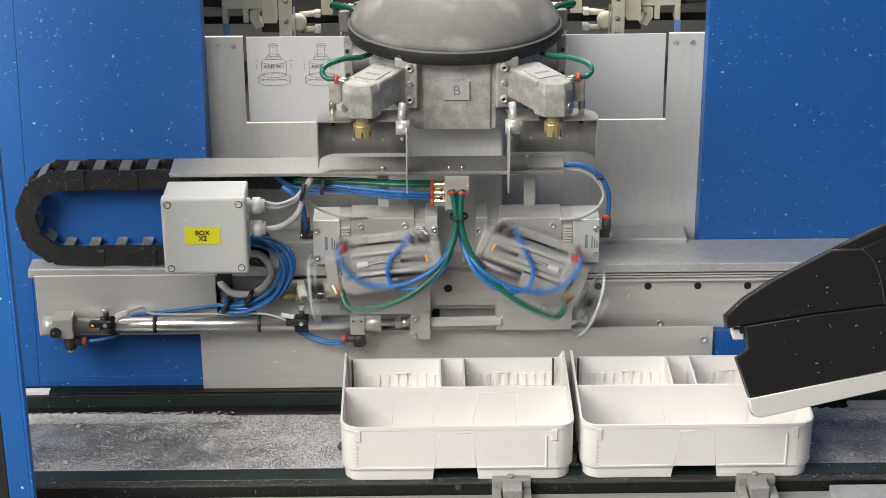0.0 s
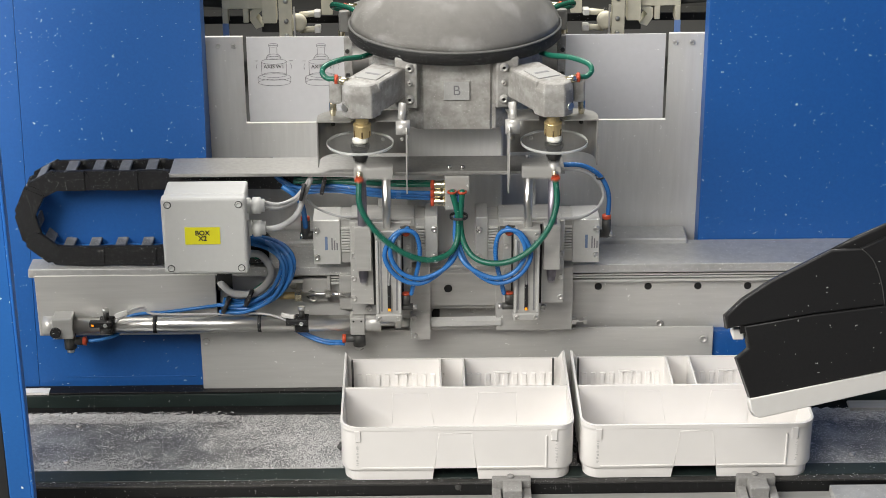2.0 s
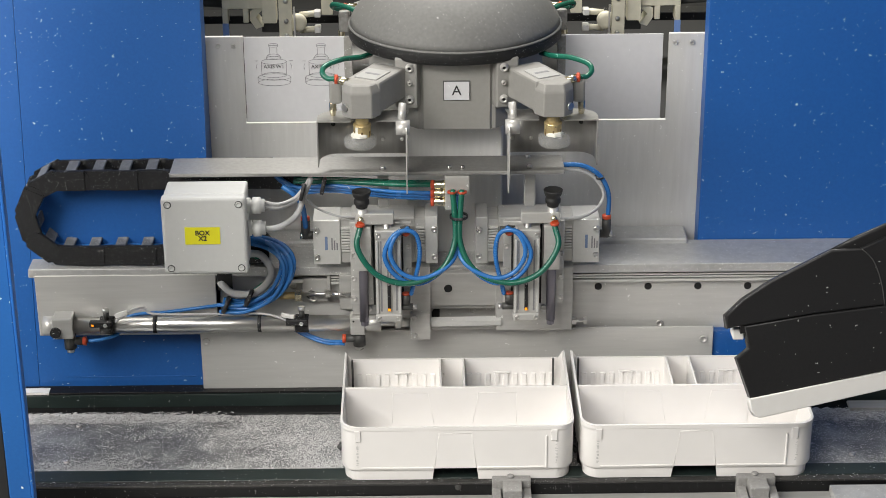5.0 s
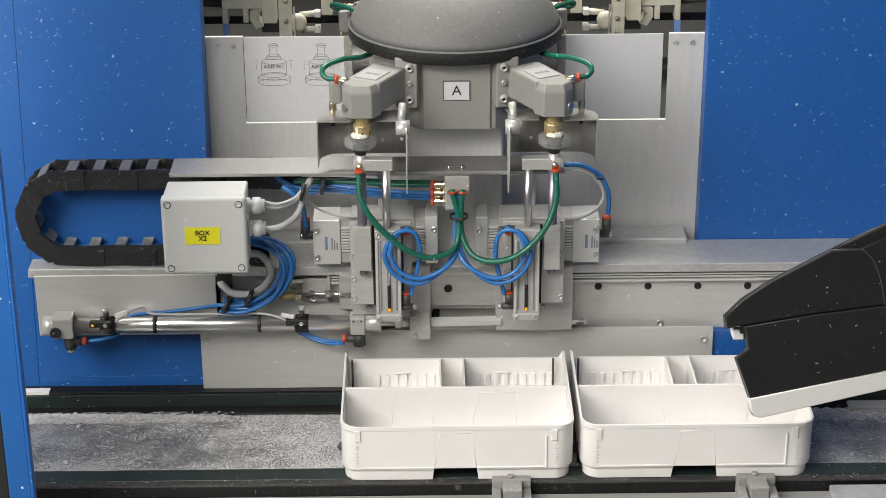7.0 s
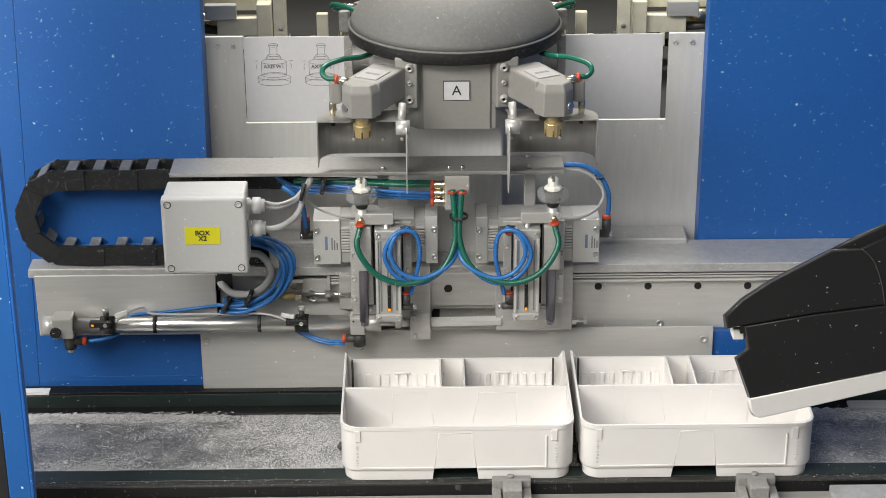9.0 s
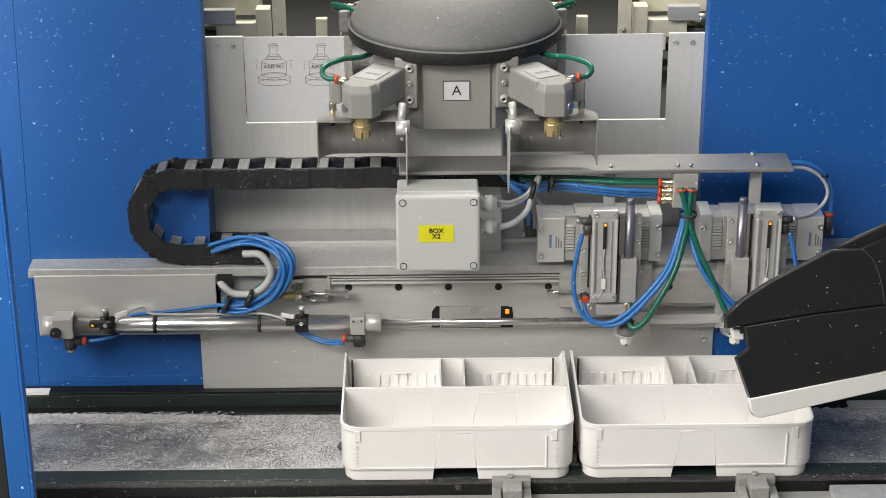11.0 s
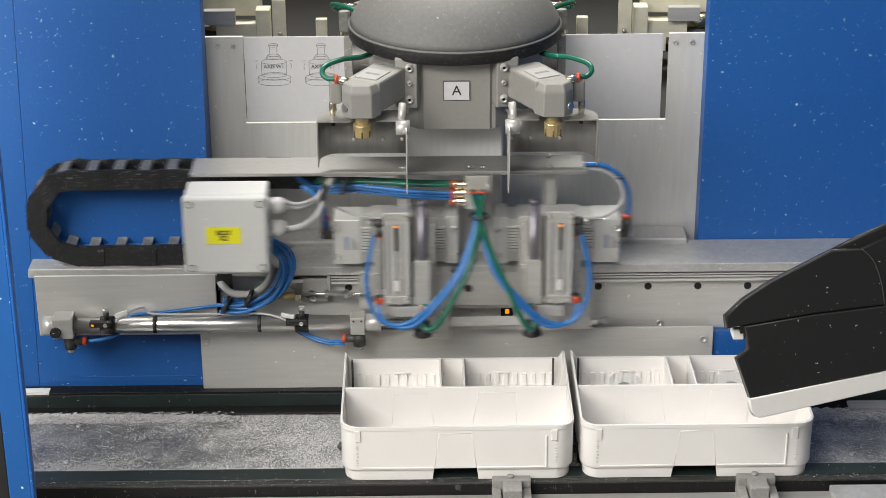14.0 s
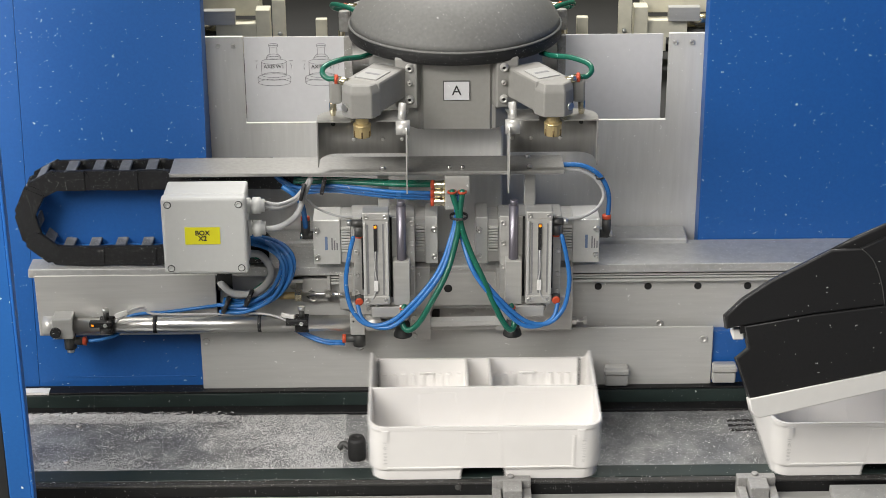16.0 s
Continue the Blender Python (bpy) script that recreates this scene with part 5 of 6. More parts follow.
def hood_bm(pts, y0, bevel):
    """A thick rounded shell: the outline pts at y0, its rear lower so that the crown falls away."""
    bm = add_prism(B(), pts, y0, NY1)
    for v in bm.verts:
        if v.co.y > y0 + 0.01:
            v.co.z -= 0.40 * (NY1 - y0)
    bmesh.ops.bevel(bm, geom=[e for e in bm.edges if all(v.co.y < y0 + 0.001 for v in e.verts)], offset=bevel, segments=3, affect="EDGES", profile=0.5)
    for f in bm.faces:
        f.smooth = f.calc_area() < 0.0006
    return bm


part("hood", hood_bm(xz((0.2964, -0.2800, 1.2409), (0.3144, -0.2800, 1.2606), (0.3424, -0.2800, 1.2812), (0.4035, -0.2800, 1.3163), (0.4341, -0.2800, 1.3179), (0.4883, -0.2800, 1.3462), (0.4968, -0.2800, 1.2560), (0.4612, -0.2800, 1.2517), (0.3899, -0.2800, 1.2426), (0.3175, -0.2800, 1.2294), (0.2990, -0.2800, 1.2256)), NY0, 0.0025), NOSE, nose)
part("hood_shoulder", hood_bm(xz((0.4033, -0.2760, 1.3139), (0.4316, -0.2760, 1.3304), (0.4882, -0.2760, 1.3572), (0.4940, -0.2760, 1.2961), (0.4393, -0.2760, 1.3084)), NY0 + 0.004, 0.0035), NOSE, nose)
part("body", hood_bm(xz((0.3177, -0.2790, 1.2275), (0.3903, -0.2790, 1.2407), (0.4616, -0.2790, 1.2499), (0.4973, -0.2790, 1.2535), (0.5042, -0.2790, 1.1803), (0.3289, -0.2790, 1.1412), (0.3115, -0.2790, 1.1893), (0.3241, -0.2790, 1.2013)), NY0 + 0.001, 0.0015), NOSE, nose)
seam_line = ((0.3140, 1.2262), (0.3899, 1.2416), (0.4612, 1.2508), (0.4960, 1.2548))
part("core", add_prism(B(), [(u, w + 0.006) for u, w in seam_line] + [(u, w - 0.008) for u, w in seam_line[::-1]], NY0 + 0.0035, NY1 - 0.002), NOSE, nose)
part("white_edge", hood_bm(xz((0.3274, -0.2810, 1.1416), (0.5037, -0.2810, 1.1807), (0.5059, -0.2810, 1.1581), (0.4747, -0.2810, 1.1516), (0.3405, -0.2810, 1.1179), (0.3348, -0.2810, 1.1200), (0.3307, -0.2810, 1.1270)), NY0 - 0.001, 0.0015), WHITE_L, nose, "white lower edge strip")
part("seam", add_tube(B(), [(0.4352, -0.2804, 1.3174), (0.4483, -0.2804, 1.3037), (0.4587, -0.2804, 1.2789), (0.4647, -0.2804, 1.2519)], 0.0006, n=6), mat("seam_grey", (0.06, 0.06, 0.06), 0.6, vary=0.2, scale=200, bump=0), nose, "grey panel seam")
part("tab", slab((0.3075, -0.2700, 1.2199), (0.3191, -0.2700, 1.2077), -0.25, 0.001), WHITE_L, nose, "small light sensor tab")
part("mount", box((0.56, -0.279, ZR + 0.16), (0.72, -0.21, ZR + 0.24), 0.01, 2), NOSE, nose)
part("column", box((0.66, -0.27, 0.0), (0.72, -0.21, ZR + 0.2), 0.004), NOSE, nose)

# ---- front pillar ----
pil = thing("front_pillar", (-0.5, -0.35, 0.0), "blue painted front post of the enclosure", "post", kind="structure")
PILX = -0.4372
part("post", box((-0.4640, -0.350, 0.0), (PILX - 0.0034, -0.343, 1.9), 0.0012, 2), BLUE_DK, pil)
part("edge_strip", box((PILX - 0.0032, -0.352, 0.0), (PILX, -0.340, 1.9), 0.0010, 2), BLUE, pil, "folded blue edge of the post")
part("rubber_seal", box((-0.62, -0.345, 0.0), (-0.4643, -0.300, 1.9), 0.002, 2), RUBBER, pil, "black rubber seal")

# ---- turret ----
TX, TY = 0.0168, 0.105
tz_top, tz_bot = (0.0161, 0.0000, 1.4393)[2], (0.0160, 0.0000, 1.3521)[2]
turret = thing("rotary_turret", (TX, TY, tz_bot), "grey domed rotary turret with two clamping stations", "turret")
rim_z = (0.0157, -0.0230, 1.4372)[2]
dome = [(0.06, 0.0), (0.126, 0.0), (0.128, 0.002), (0.128, 0.0145), (0.1265, 0.0165), (0.124, 0.023), (0.118, 0.033), (0.108, 0.045), (0.094, 0.057), (0.075, 0.068), (0.05, 0.077), (0.025, 0.081), (0.004, 0.082)]
DOME = mat("dome_grey", (0.14, 0.14, 0.135), 0.55, vary=0.16, scale=240, bump=0.05, dust=0.03, dust_scale=300, coarse=5, spec=0.35)
DOME_D = mat("dome_dusty", (0.16, 0.155, 0.145), 0.65, vary=0.14, scale=90, bump=0.08, dust=0.12, dust_scale=620, coarse=9, haze=0.34, haze_scale=16)
RIMM = mat("dome_rim_dark", (0.014, 0.014, 0.014), 0.55, vary=0.35, scale=120, bump=0.05, dust=0.12, dust_scale=460, spec=0.25)
part("rim", add_lathe(B(), dome[:5] + [(0.10, 0.0165)], (TX, TY, rim_z), 72), RIMM, turret, "dark rim band")
bm = add_lathe(B(), [(0.10, 0.0160)] + dome[4:], (TX, TY, rim_z + 0.0004), 72)
for f in bm.faces:
    c = f.calc_center_median()
    f.material_index = 1 if c.y < TY + 0.02 * math.sin(40 * c.x) else 0
part("rim_edge", add_lathe(B(), [(0.1200, 0.0150), (0.1284, 0.0146), (0.1284, 0.0156), (0.1262, 0.0168), (0.1200, 0.0168)], (TX, TY, rim_z), 72), DOME, turret, "dust-grey upper edge of the rim")
part("dome", bm, [DOME, DOME_D], turret, "grey dome, one half dusty")
AP = 0.103
octo = [(AP / math.cos(math.radians(22.5)) * math.sin(math.radians(22.5 + 45 * k)), AP / math.cos(math.radians(22.5)) * math.cos(math.radians(22.5 + 45 * k))) for k in range(8)]
bm = B()
va = [bm.verts.new((TX + a, TY + b, tz_bot)) for a, b in octo]
vb = [bm.verts.new((TX + a, TY + b, rim_z + 0.0)) for a, b in octo]
bm.faces.new(va), bm.faces.new(vb[::-1])
for i in range(8):
    bm.faces.new((va[i], vb[i], vb[(i + 1) % 8], va[(i + 1) % 8]))
bmesh.ops.recalc_face_normals(bm, faces=bm.faces)
bmesh.ops.bevel(bm, geom=[e for e in bm.edges if abs(e.verts[0].co.z - e.verts[1].co.z) > 0.01], offset=0.004, segments=2, affect="EDGES")
for f in bm.faces:
    f.material_index = 1 if f.calc_center_median().y > TY + 0.02 else 0
part("body", bm, [CAST, CLEAN], turret)
ped = thing("turret_pedestal", (TX, TY, 1.0), "plain grey sheet-clad pedestal below the turret", "pedestal", kind="structure")
part("column", box((TX - 0.060, TY - 0.062, 1.0), (TX + 0.056, TY - 0.002, tz_bot - 0.004), 0.002), SHEET_V, ped)
NOZ_L, NOZ_R = Vector((-0.0921, -0.0550, 1.3662)), Vector((0.1254, -0.0550, 1.3642))
NOZ_DX, NOZ_Z = (NOZ_R.x - NOZ_L.x) / 2, (NOZ_L.z + NOZ_R.z) / 2


def turned(bm, flip):
    if flip:
        bmesh.ops.rotate(bm, verts=bm.verts, cent=(TX, TY, 0), matrix=Matrix.Rotation(math.pi, 3, "Z"))
    return bm


def station(letter, flip, paint):
    def tp_(name, bm, m, parent=turret, label=""):
        return part(name, turned(bm, flip), m, parent, label)
    # letter plate
    zl = (0.0174, 0.0000, 1.4002)[2]
    fy = TY - AP
    tp_("letter_plate", box((TX - 0.0155, fy - 0.002, zl - 0.0118), (TX + 0.0155, fy + 0.001, zl + 0.0118), 0.0004), INK if letter == "A" else CAST, turret, "letter plate")
    tp_("letter_field", box((TX - 0.0148, fy - 0.0026, zl - 0.0111), (TX + 0.0148, fy - 0.0019, zl + 0.0111), 0), PAPER if letter == "A" else DUSTY, turret, "letter field")
    if flip:
        lettering(letter, (TX, 2 * TY - fy + 0.0028, zl), 0.017, INK, turret, (90, 0, 180))
    else:
        lettering(letter, (TX, fy - 0.0028, zl), 0.017, INK_G, turret)
    for s in (-1, 1):
        # flange on the slanting face
        fc = Vector((TX + s * 0.0555, TY - AP + 0.004, 0))
        nrm = Vector((s * math.sin(math.radians(14)), -math.cos(math.radians(14)), 0))
        tang = Vector((nrm.y, -nrm.x, 0)) * -1
        z0, z1 = NOZ_Z + 0.018, NOZ_Z + 0.083

        def slabm(c, along, wide, ln, wd, za, zb, bev=0.002):
            b = add_box(B(), (-wd, -ln, za), (wd, ln, zb), bev, 2)
            ang = math.atan2(along.y, along.x) - math.pi / 2
            bmesh.ops.rotate(b, verts=b.verts, cent=(0, 0, 0), matrix=Matrix.Rotation(ang, 3, "Z"))
            bmesh.ops.translate(b, verts=b.verts, vec=Vector((c.x, c.y, 0)))
            return b
        fl = tp_("flange", slabm(fc + nrm * 0.006, nrm, tang, 0.008, 0.0135, z0 - 0.001, z1 - 0.006), paint)
        for dz in (0.010, 0.030, 0.048):
            for dw in (-0.0045 * s,):
                p = fc + nrm * 0.014 + tang * dw
                rb = 0.0030 if dz == 0.030 else 0.0052
                tp_("bolt", add_lathe(B(), [(rb, 0.0), (rb, -0.0012), (rb * 0.78, -0.0014), (rb * 0.78, -0.0045), (rb * 0.66, -0.005), (rb * 0.42, -0.005), (rb * 0.38, -0.002)], (p.x, p.y, z0 + dz), 18, "Y"), BOLT, fl)
                tp_("socket", add_cyl(B(), (p.x, p.y - 0.0019, z0 + dz), (p.x, p.y - 0.0024, z0 + dz), rb * 0.40, n=6, smooth=False), HOLE, fl)
        # arm and clamping head
        hd = Vector((TX + s * NOZ_DX, NOZ_L.y, 0))
        st = fc + nrm * 0.004 + Vector((s * 0.022, 0, 0))
        al = (hd - st).normalized()
        ln = (hd - st).length
        arm = tp_("arm", slabm((hd + st) / 2 - al * 0.004, al, None, ln / 2 + 0.0, 0.021, NOZ_Z + 0.029, NOZ_Z + 0.066, 0.003), paint)
        tp_("cover_plate", slabm((hd + st) / 2 + al * 0.006, al, None, 0.017, 0.014, NOZ_Z + 0.066, NOZ_Z + 0.0672, 0.0003), COVERP, arm, "printed cover plate")
        bmp = slabm((hd + st) / 2 + al * 0.006, al, None, 0.0022, 0.009, NOZ_Z + 0.0671, NOZ_Z + 0.0675, 0)
        tp_("print", bmp, INK_G, arm)
        b = B()
        va = [(0.022, -0.004), (0.022, 0.016), (-0.022, 0.016), (-0.022, -0.004), (-0.012, -0.017), (0.012, -0.017)]
        lo = [b.verts.new((hd.x + u, hd.y + v, NOZ_Z + 0.0265)) for u, v in va]
        mi = [b.verts.new((hd.x + u, hd.y + v, NOZ_Z + 0.056)) for u, v in va]
        hi = [b.verts.new((hd.x + u * 0.85, hd.y + v * 0.8 + 0.001, NOZ_Z + 0.065)) for u, v in va]
        b.faces.new(lo), b.faces.new(hi[::-1])
        for q, w in ((lo, mi), (mi, hi)):
            for i in range(6):
                b.faces.new((q[i], w[i], w[(i + 1) % 6], q[(i + 1) % 6]))
        bmesh.ops.recalc_face_normals(b, faces=b.faces)
        bmesh.ops.bevel(b, geom=list(b.edges), offset=0.0012, segments=1, affect="EDGES")
        head = tp_("clamp_head", b, paint)
        p = (hd.x + s * 0.0175, hd.y - 0.0095, NOZ_Z + 0.038)
        tp_("bolt", add_cyl(B(), p, (p[0] + s * 0.002, p[1] - 0.0025, p[2]), 0.0042), STEEL, head)
        nz = tp_("nozzle", add_lathe(B(), [(0.0075, 0.0275), (0.0075, 0.0165), (0.0096, 0.0155), (0.0099, 0.0120), (0.0099, 0.0015), (0.0090, 0.0), (0.0066, 0.0), (0.0062, 0.010), (0.0010, 0.010)], (hd.x, hd.y, NOZ_Z), 16), BRASS, turret, "brass clamping nozzle")
        for f in nz.data.polygons:
            f.use_smooth = False
        # slots drawn as dark pins, their shade put into the colour
        for k in range(3):
            ang = math.radians(-90 + 60 * (k - 1))
            c, d = math.cos(ang), math.sin(ang)
            tp_("slot", add_cyl(B(), (hd.x + c * 0.0094, hd.y + d * 0.0094, NOZ_Z + 0.0005), (hd.x + c * 0.0094, hd.y + d * 0.0094, NOZ_Z + 0.0080), 0.0011, n=8), DARKB, nz, "dark slot")
        tp_("collar", add_lathe(B(), [(0.0080, 0.0), (0.0104, 0.0004), (0.0104, 0.0022), (0.0080, 0.0026)], (hd.x, hd.y, NOZ_Z + 0.0128), 24), BRASS, nz)
        # knuckle and hose beside the head
        kx = hd.x + s * 0.030
        tp_("knuckle", add_box(B(), (kx - 0.007, hd.y + 0.012, NOZ_Z + 0.034), (kx + 0.007, hd.y + 0.028, NOZ_Z + 0.062), 0.003, 2), paint)
        hose_pts = ((0.1000, 0.045, 0.066), (0.1122, 0.020, 0.0703), (0.1311, 0.0, 0.0745), (0.1498, -0.020, 0.0735), (0.1535, -0.030, 0.0680), (0.1475, -0.035, 0.0630), (0.1385, -0.040, 0.0636))
        tp_("hose", add_tube(B(), [(TX + s * u, v, NOZ_Z + w) for u, v, w in hose_pts], 0.0032), HOSE_G, turret, "green air hose")
        tp_("release_ring", add_lathe(B(), [(0.0036, -0.0018), (0.0056, -0.0018), (0.0056, 0.0018), (0.0036, 0.0022)], (TX + s * 0.1375, -0.0405, NOZ_Z + 0.0636), 18, "X"), ORANGE, turret, "orange release ring")
        tp_("push_fitting", add_cyl(B(), (TX + s * 0.1365, -0.041, NOZ_Z + 0.0635), (TX + s * 0.1230, -0.047, NOZ_Z + 0.0620), 0.0046), NICKEL, turret)
        nip = tp_("drain_nipple", add_lathe(B(), [(0.003, 0.030), (0.0042, 0.028), (0.0042, 0.018), (0.0026, 0.012), (0.0018, 0.006)], (TX + s * 0.1425, -0.036, NOZ_Z + 0.006), 14), NICKEL, turret)
        tp_("tip", add_lathe(B(), [(0.0016, 0.006), (0.0024, 0.006), (0.0024, 0.001), (0.0012, 0.0)], (TX + s * 0.1425, -0.036, NOZ_Z + 0.006), 12), RUBBER, nip, "black tip")
        # bent sheet guard round the nozzle, open to the front, with a cut-out top
        yb_, yf_, R_, u1 = -0.020, -0.058, 0.022, 0.1605
        zt, zb_ = NOZ_Z + 0.0175, NOZ_Z - 0.0365
        run = [(0.0585, yb_), (0.0800, yb_), (0.1100, yb_)]
        run += [(u1 - R_ + R_ * math.sin(a), yb_ - R_ + R_ * math.cos(a)) for a in [math.radians(15 * k) for k in range(7)]]
        run += [(u1, yf_)]
        b = B()
        rows_ = []
        for th in (0.0, 0.0014):
            for zz in (0, 1):
                rows_.append([b.verts.new((TX + s * (u - (th if v < yb_ - 0.002 else 0)), v - (th if v >= yb_ - 0.012 else 0), zt if zz else zb_ + 0.003 * clamp01((v - yf_) / 0.03))) for u, v in run])
        for i in range(len(run) - 1):
            for q, w in ((0, 1), (1, 3), (3, 2), (2, 0)):
                b.faces.new((rows_[q][i], rows_[w][i], rows_[w][i + 1], rows_[q][i + 1])).smooth = q + w in (1, 5)
        for i in (0, -1):
            b.faces.new([rows_[q][i] for q in (0, 1, 3, 2)])
        arc = run[3:]
        for outline in ([(0.1080, yb_)] + arc + [(0.1220, yf_), (0.1150, -0.040)], [(0.0560, yb_), (0.0930, yb_), (0.0930, yf_ + 0.002), (0.0620, yf_ + 0.002)]):
            lo_ = [b.verts.new((TX + s * u, v, zt)) for u, v in outline]
            hi_ = [b.verts.new((TX + s * u, v, zt + 0.0014)) for u, v in outline]
            b.faces.new(lo_), b.faces.new(hi_[::-1])
            for i in range(len(outline)):
                j = (i + 1) % len(outline)
                b.faces.new((lo_[i], hi_[i], hi_[j], lo_[j]))
        bmesh.ops.recalc_face_normals(b, faces=b.faces)
        gd = tp_("guard", b, GUARD, turret, "bent steel chip guard")
        for u in (0.1200, 0.0860, 0.0640):
            tp_("rivet", add_lathe(B(), [(0.0024, 0.0), (0.0024, -0.0008), (0.0014, -0.0014)], (TX + s * u, yb_ - 0.0014, NOZ_Z - 0.016), 12, "Y"), BOLT, gd)
        # hanging blade and its knob
        bx_ = TX + s * 0.0585
        b = add_prism(B(), [(-0.058, NOZ_Z + 0.012), (-0.030, NOZ_Z + 0.014), (-0.010, NOZ_Z - 0.010), (-0.020, NOZ_Z - 0.060), (-0.044, NOZ_Z - 0.070), (-0.058, NOZ_Z - 0.04)], -0.0007, 0.0007)
        bmesh.ops.rotate(b, verts=b.verts, cent=(0, 0, 0), matrix=Matrix.Rotation(math.pi / 2, 3, "Z"))
        bmesh.ops.translate(b, verts=b.verts, vec=(bx_, NOZ_L.y + 0.040, 0))
        tp_("blade", b, SHEET, turret, "thin hanging steel blade")
        tp_("knob", add_cyl(add_cyl(B(), (bx_ + s * 0.012, NOZ_L.y, NOZ_Z + 0.010), (bx_ - s * 0.004, NOZ_L.y, NOZ_Z + 0.010), 0.0085), (bx_ + s * 0.006, NOZ_L.y + 0.006, NOZ_Z + 0.012), (bx_ + s * 0.004, NOZ_L.y + 0.016, NOZ_Z + 0.034), 0.0045), ALU, turret)


station("B", False, CAST)
station("A", True, CLEAN)
# dividing panels with the printed drawings
pz0, pz1 = W1[2] + 0.0025, (-0.2343, 0.1050, 1.4349)[2]
for s in (-1, 1):
    pa, pb = (-0.2347, 0.1050, 1.4107)[0], TX - 0.128
    if s > 0:
        pa, pb = (0.2715, 0.1050, 1.4063)[0], TX + 0.128
    pn = part("dividing_panel", box((pa, TY - 0.001, pz0), (pb, TY + 0.001, pz1), 0), PAPER, turret, "white dividing panel")
    part("panel_bracket", box((TX + s * 0.124, TY - 0.003, pz0 + 0.02), (TX + s * 0.134, TY + 0.003, pz1), 0.0005), CAST, turret)
    for z in (0.03, 0.06, 0.09):
        part("screw", screw_bm(B(), (TX + s * 0.130, TY - 0.003, pz0 + z), 0.0028, 0.002), DARKF, turret)


def sketch(cx, cz, face, parent):
    """A line drawing of a flanged nozzle on a panel's face; face -1 looks to the front."""
    y = TY + face * 0.0012
    b = B()

    def seg(a, c):
        add_cyl(b, (cx + a[0], y, cz + a[1]), (cx + c[0], y, cz + c[1]), 0.00028, n=4)

    def oval(rx, rz, h):
        pts = [(rx * math.cos(k * math.pi / 8), h + rz * math.sin(k * math.pi / 8)) for k in range(17)]
        for a, c in zip(pts, pts[1:]):
            seg(a, c)
    for rx, rz, h in ((0.0056, 0.0014, 0.0300), (0.0056, 0.0014, 0.0280), (0.0068, 0.0016, 0.0165), (0.0092, 0.0020, 0.0130), (0.0155, 0.0034, 0.0085), (0.0150, 0.0032, -0.0085), (0.0198, 0.0042, -0.0110), (0.0198, 0.0042, -0.0180)):
        oval(rx, rz, h)
    for s in (-1, 1):
        seg((s * 0.0056, 0.0300), (s * 0.0056, 0.0280)), seg((s * 0.0044, 0.0270), (s * 0.0044, 0.0175)), seg((s * 0.0068, 0.0165), (s * 0.0092, 0.0130))
        seg((s * 0.0150, 0.0085), (s * 0.0150, -0.0085)), seg((s * 0.0198, -0.0110), (s * 0.0198, -0.0180))
        seg((s * 0.0200, 0.0060), (s * 0.0215, 0.0030)), seg((s * 0.0215, 0.0030), (s * 0.0205, -0.0010)), seg((s * 0.0230, 0.0095), (s * 0.0185, 0.0095))
    part("drawing", b, mat("pale_ink", (0.24, 0.24, 0.25), 0.6, vary=0.05, scale=60, bump=0.0), parent)


for cx, txt in (((-0.2025, 0.1050, 1.3976), "AXIS W1"), ((-0.1450, 0.1050, 1.3971), "AXIS W2")):
    for face in (-1, 1):
        x = cx[0] if face < 0 else 2 * TX - cx[0]
        sketch(x, cx[2] - 0.002, face, turret)
        lettering(txt, (x, TY + face * 0.0013, cx[2]), 0.0064, INK, turret, (90, 0, 0 if face < 0 else 180))

# ---- valves carried by the cups ----


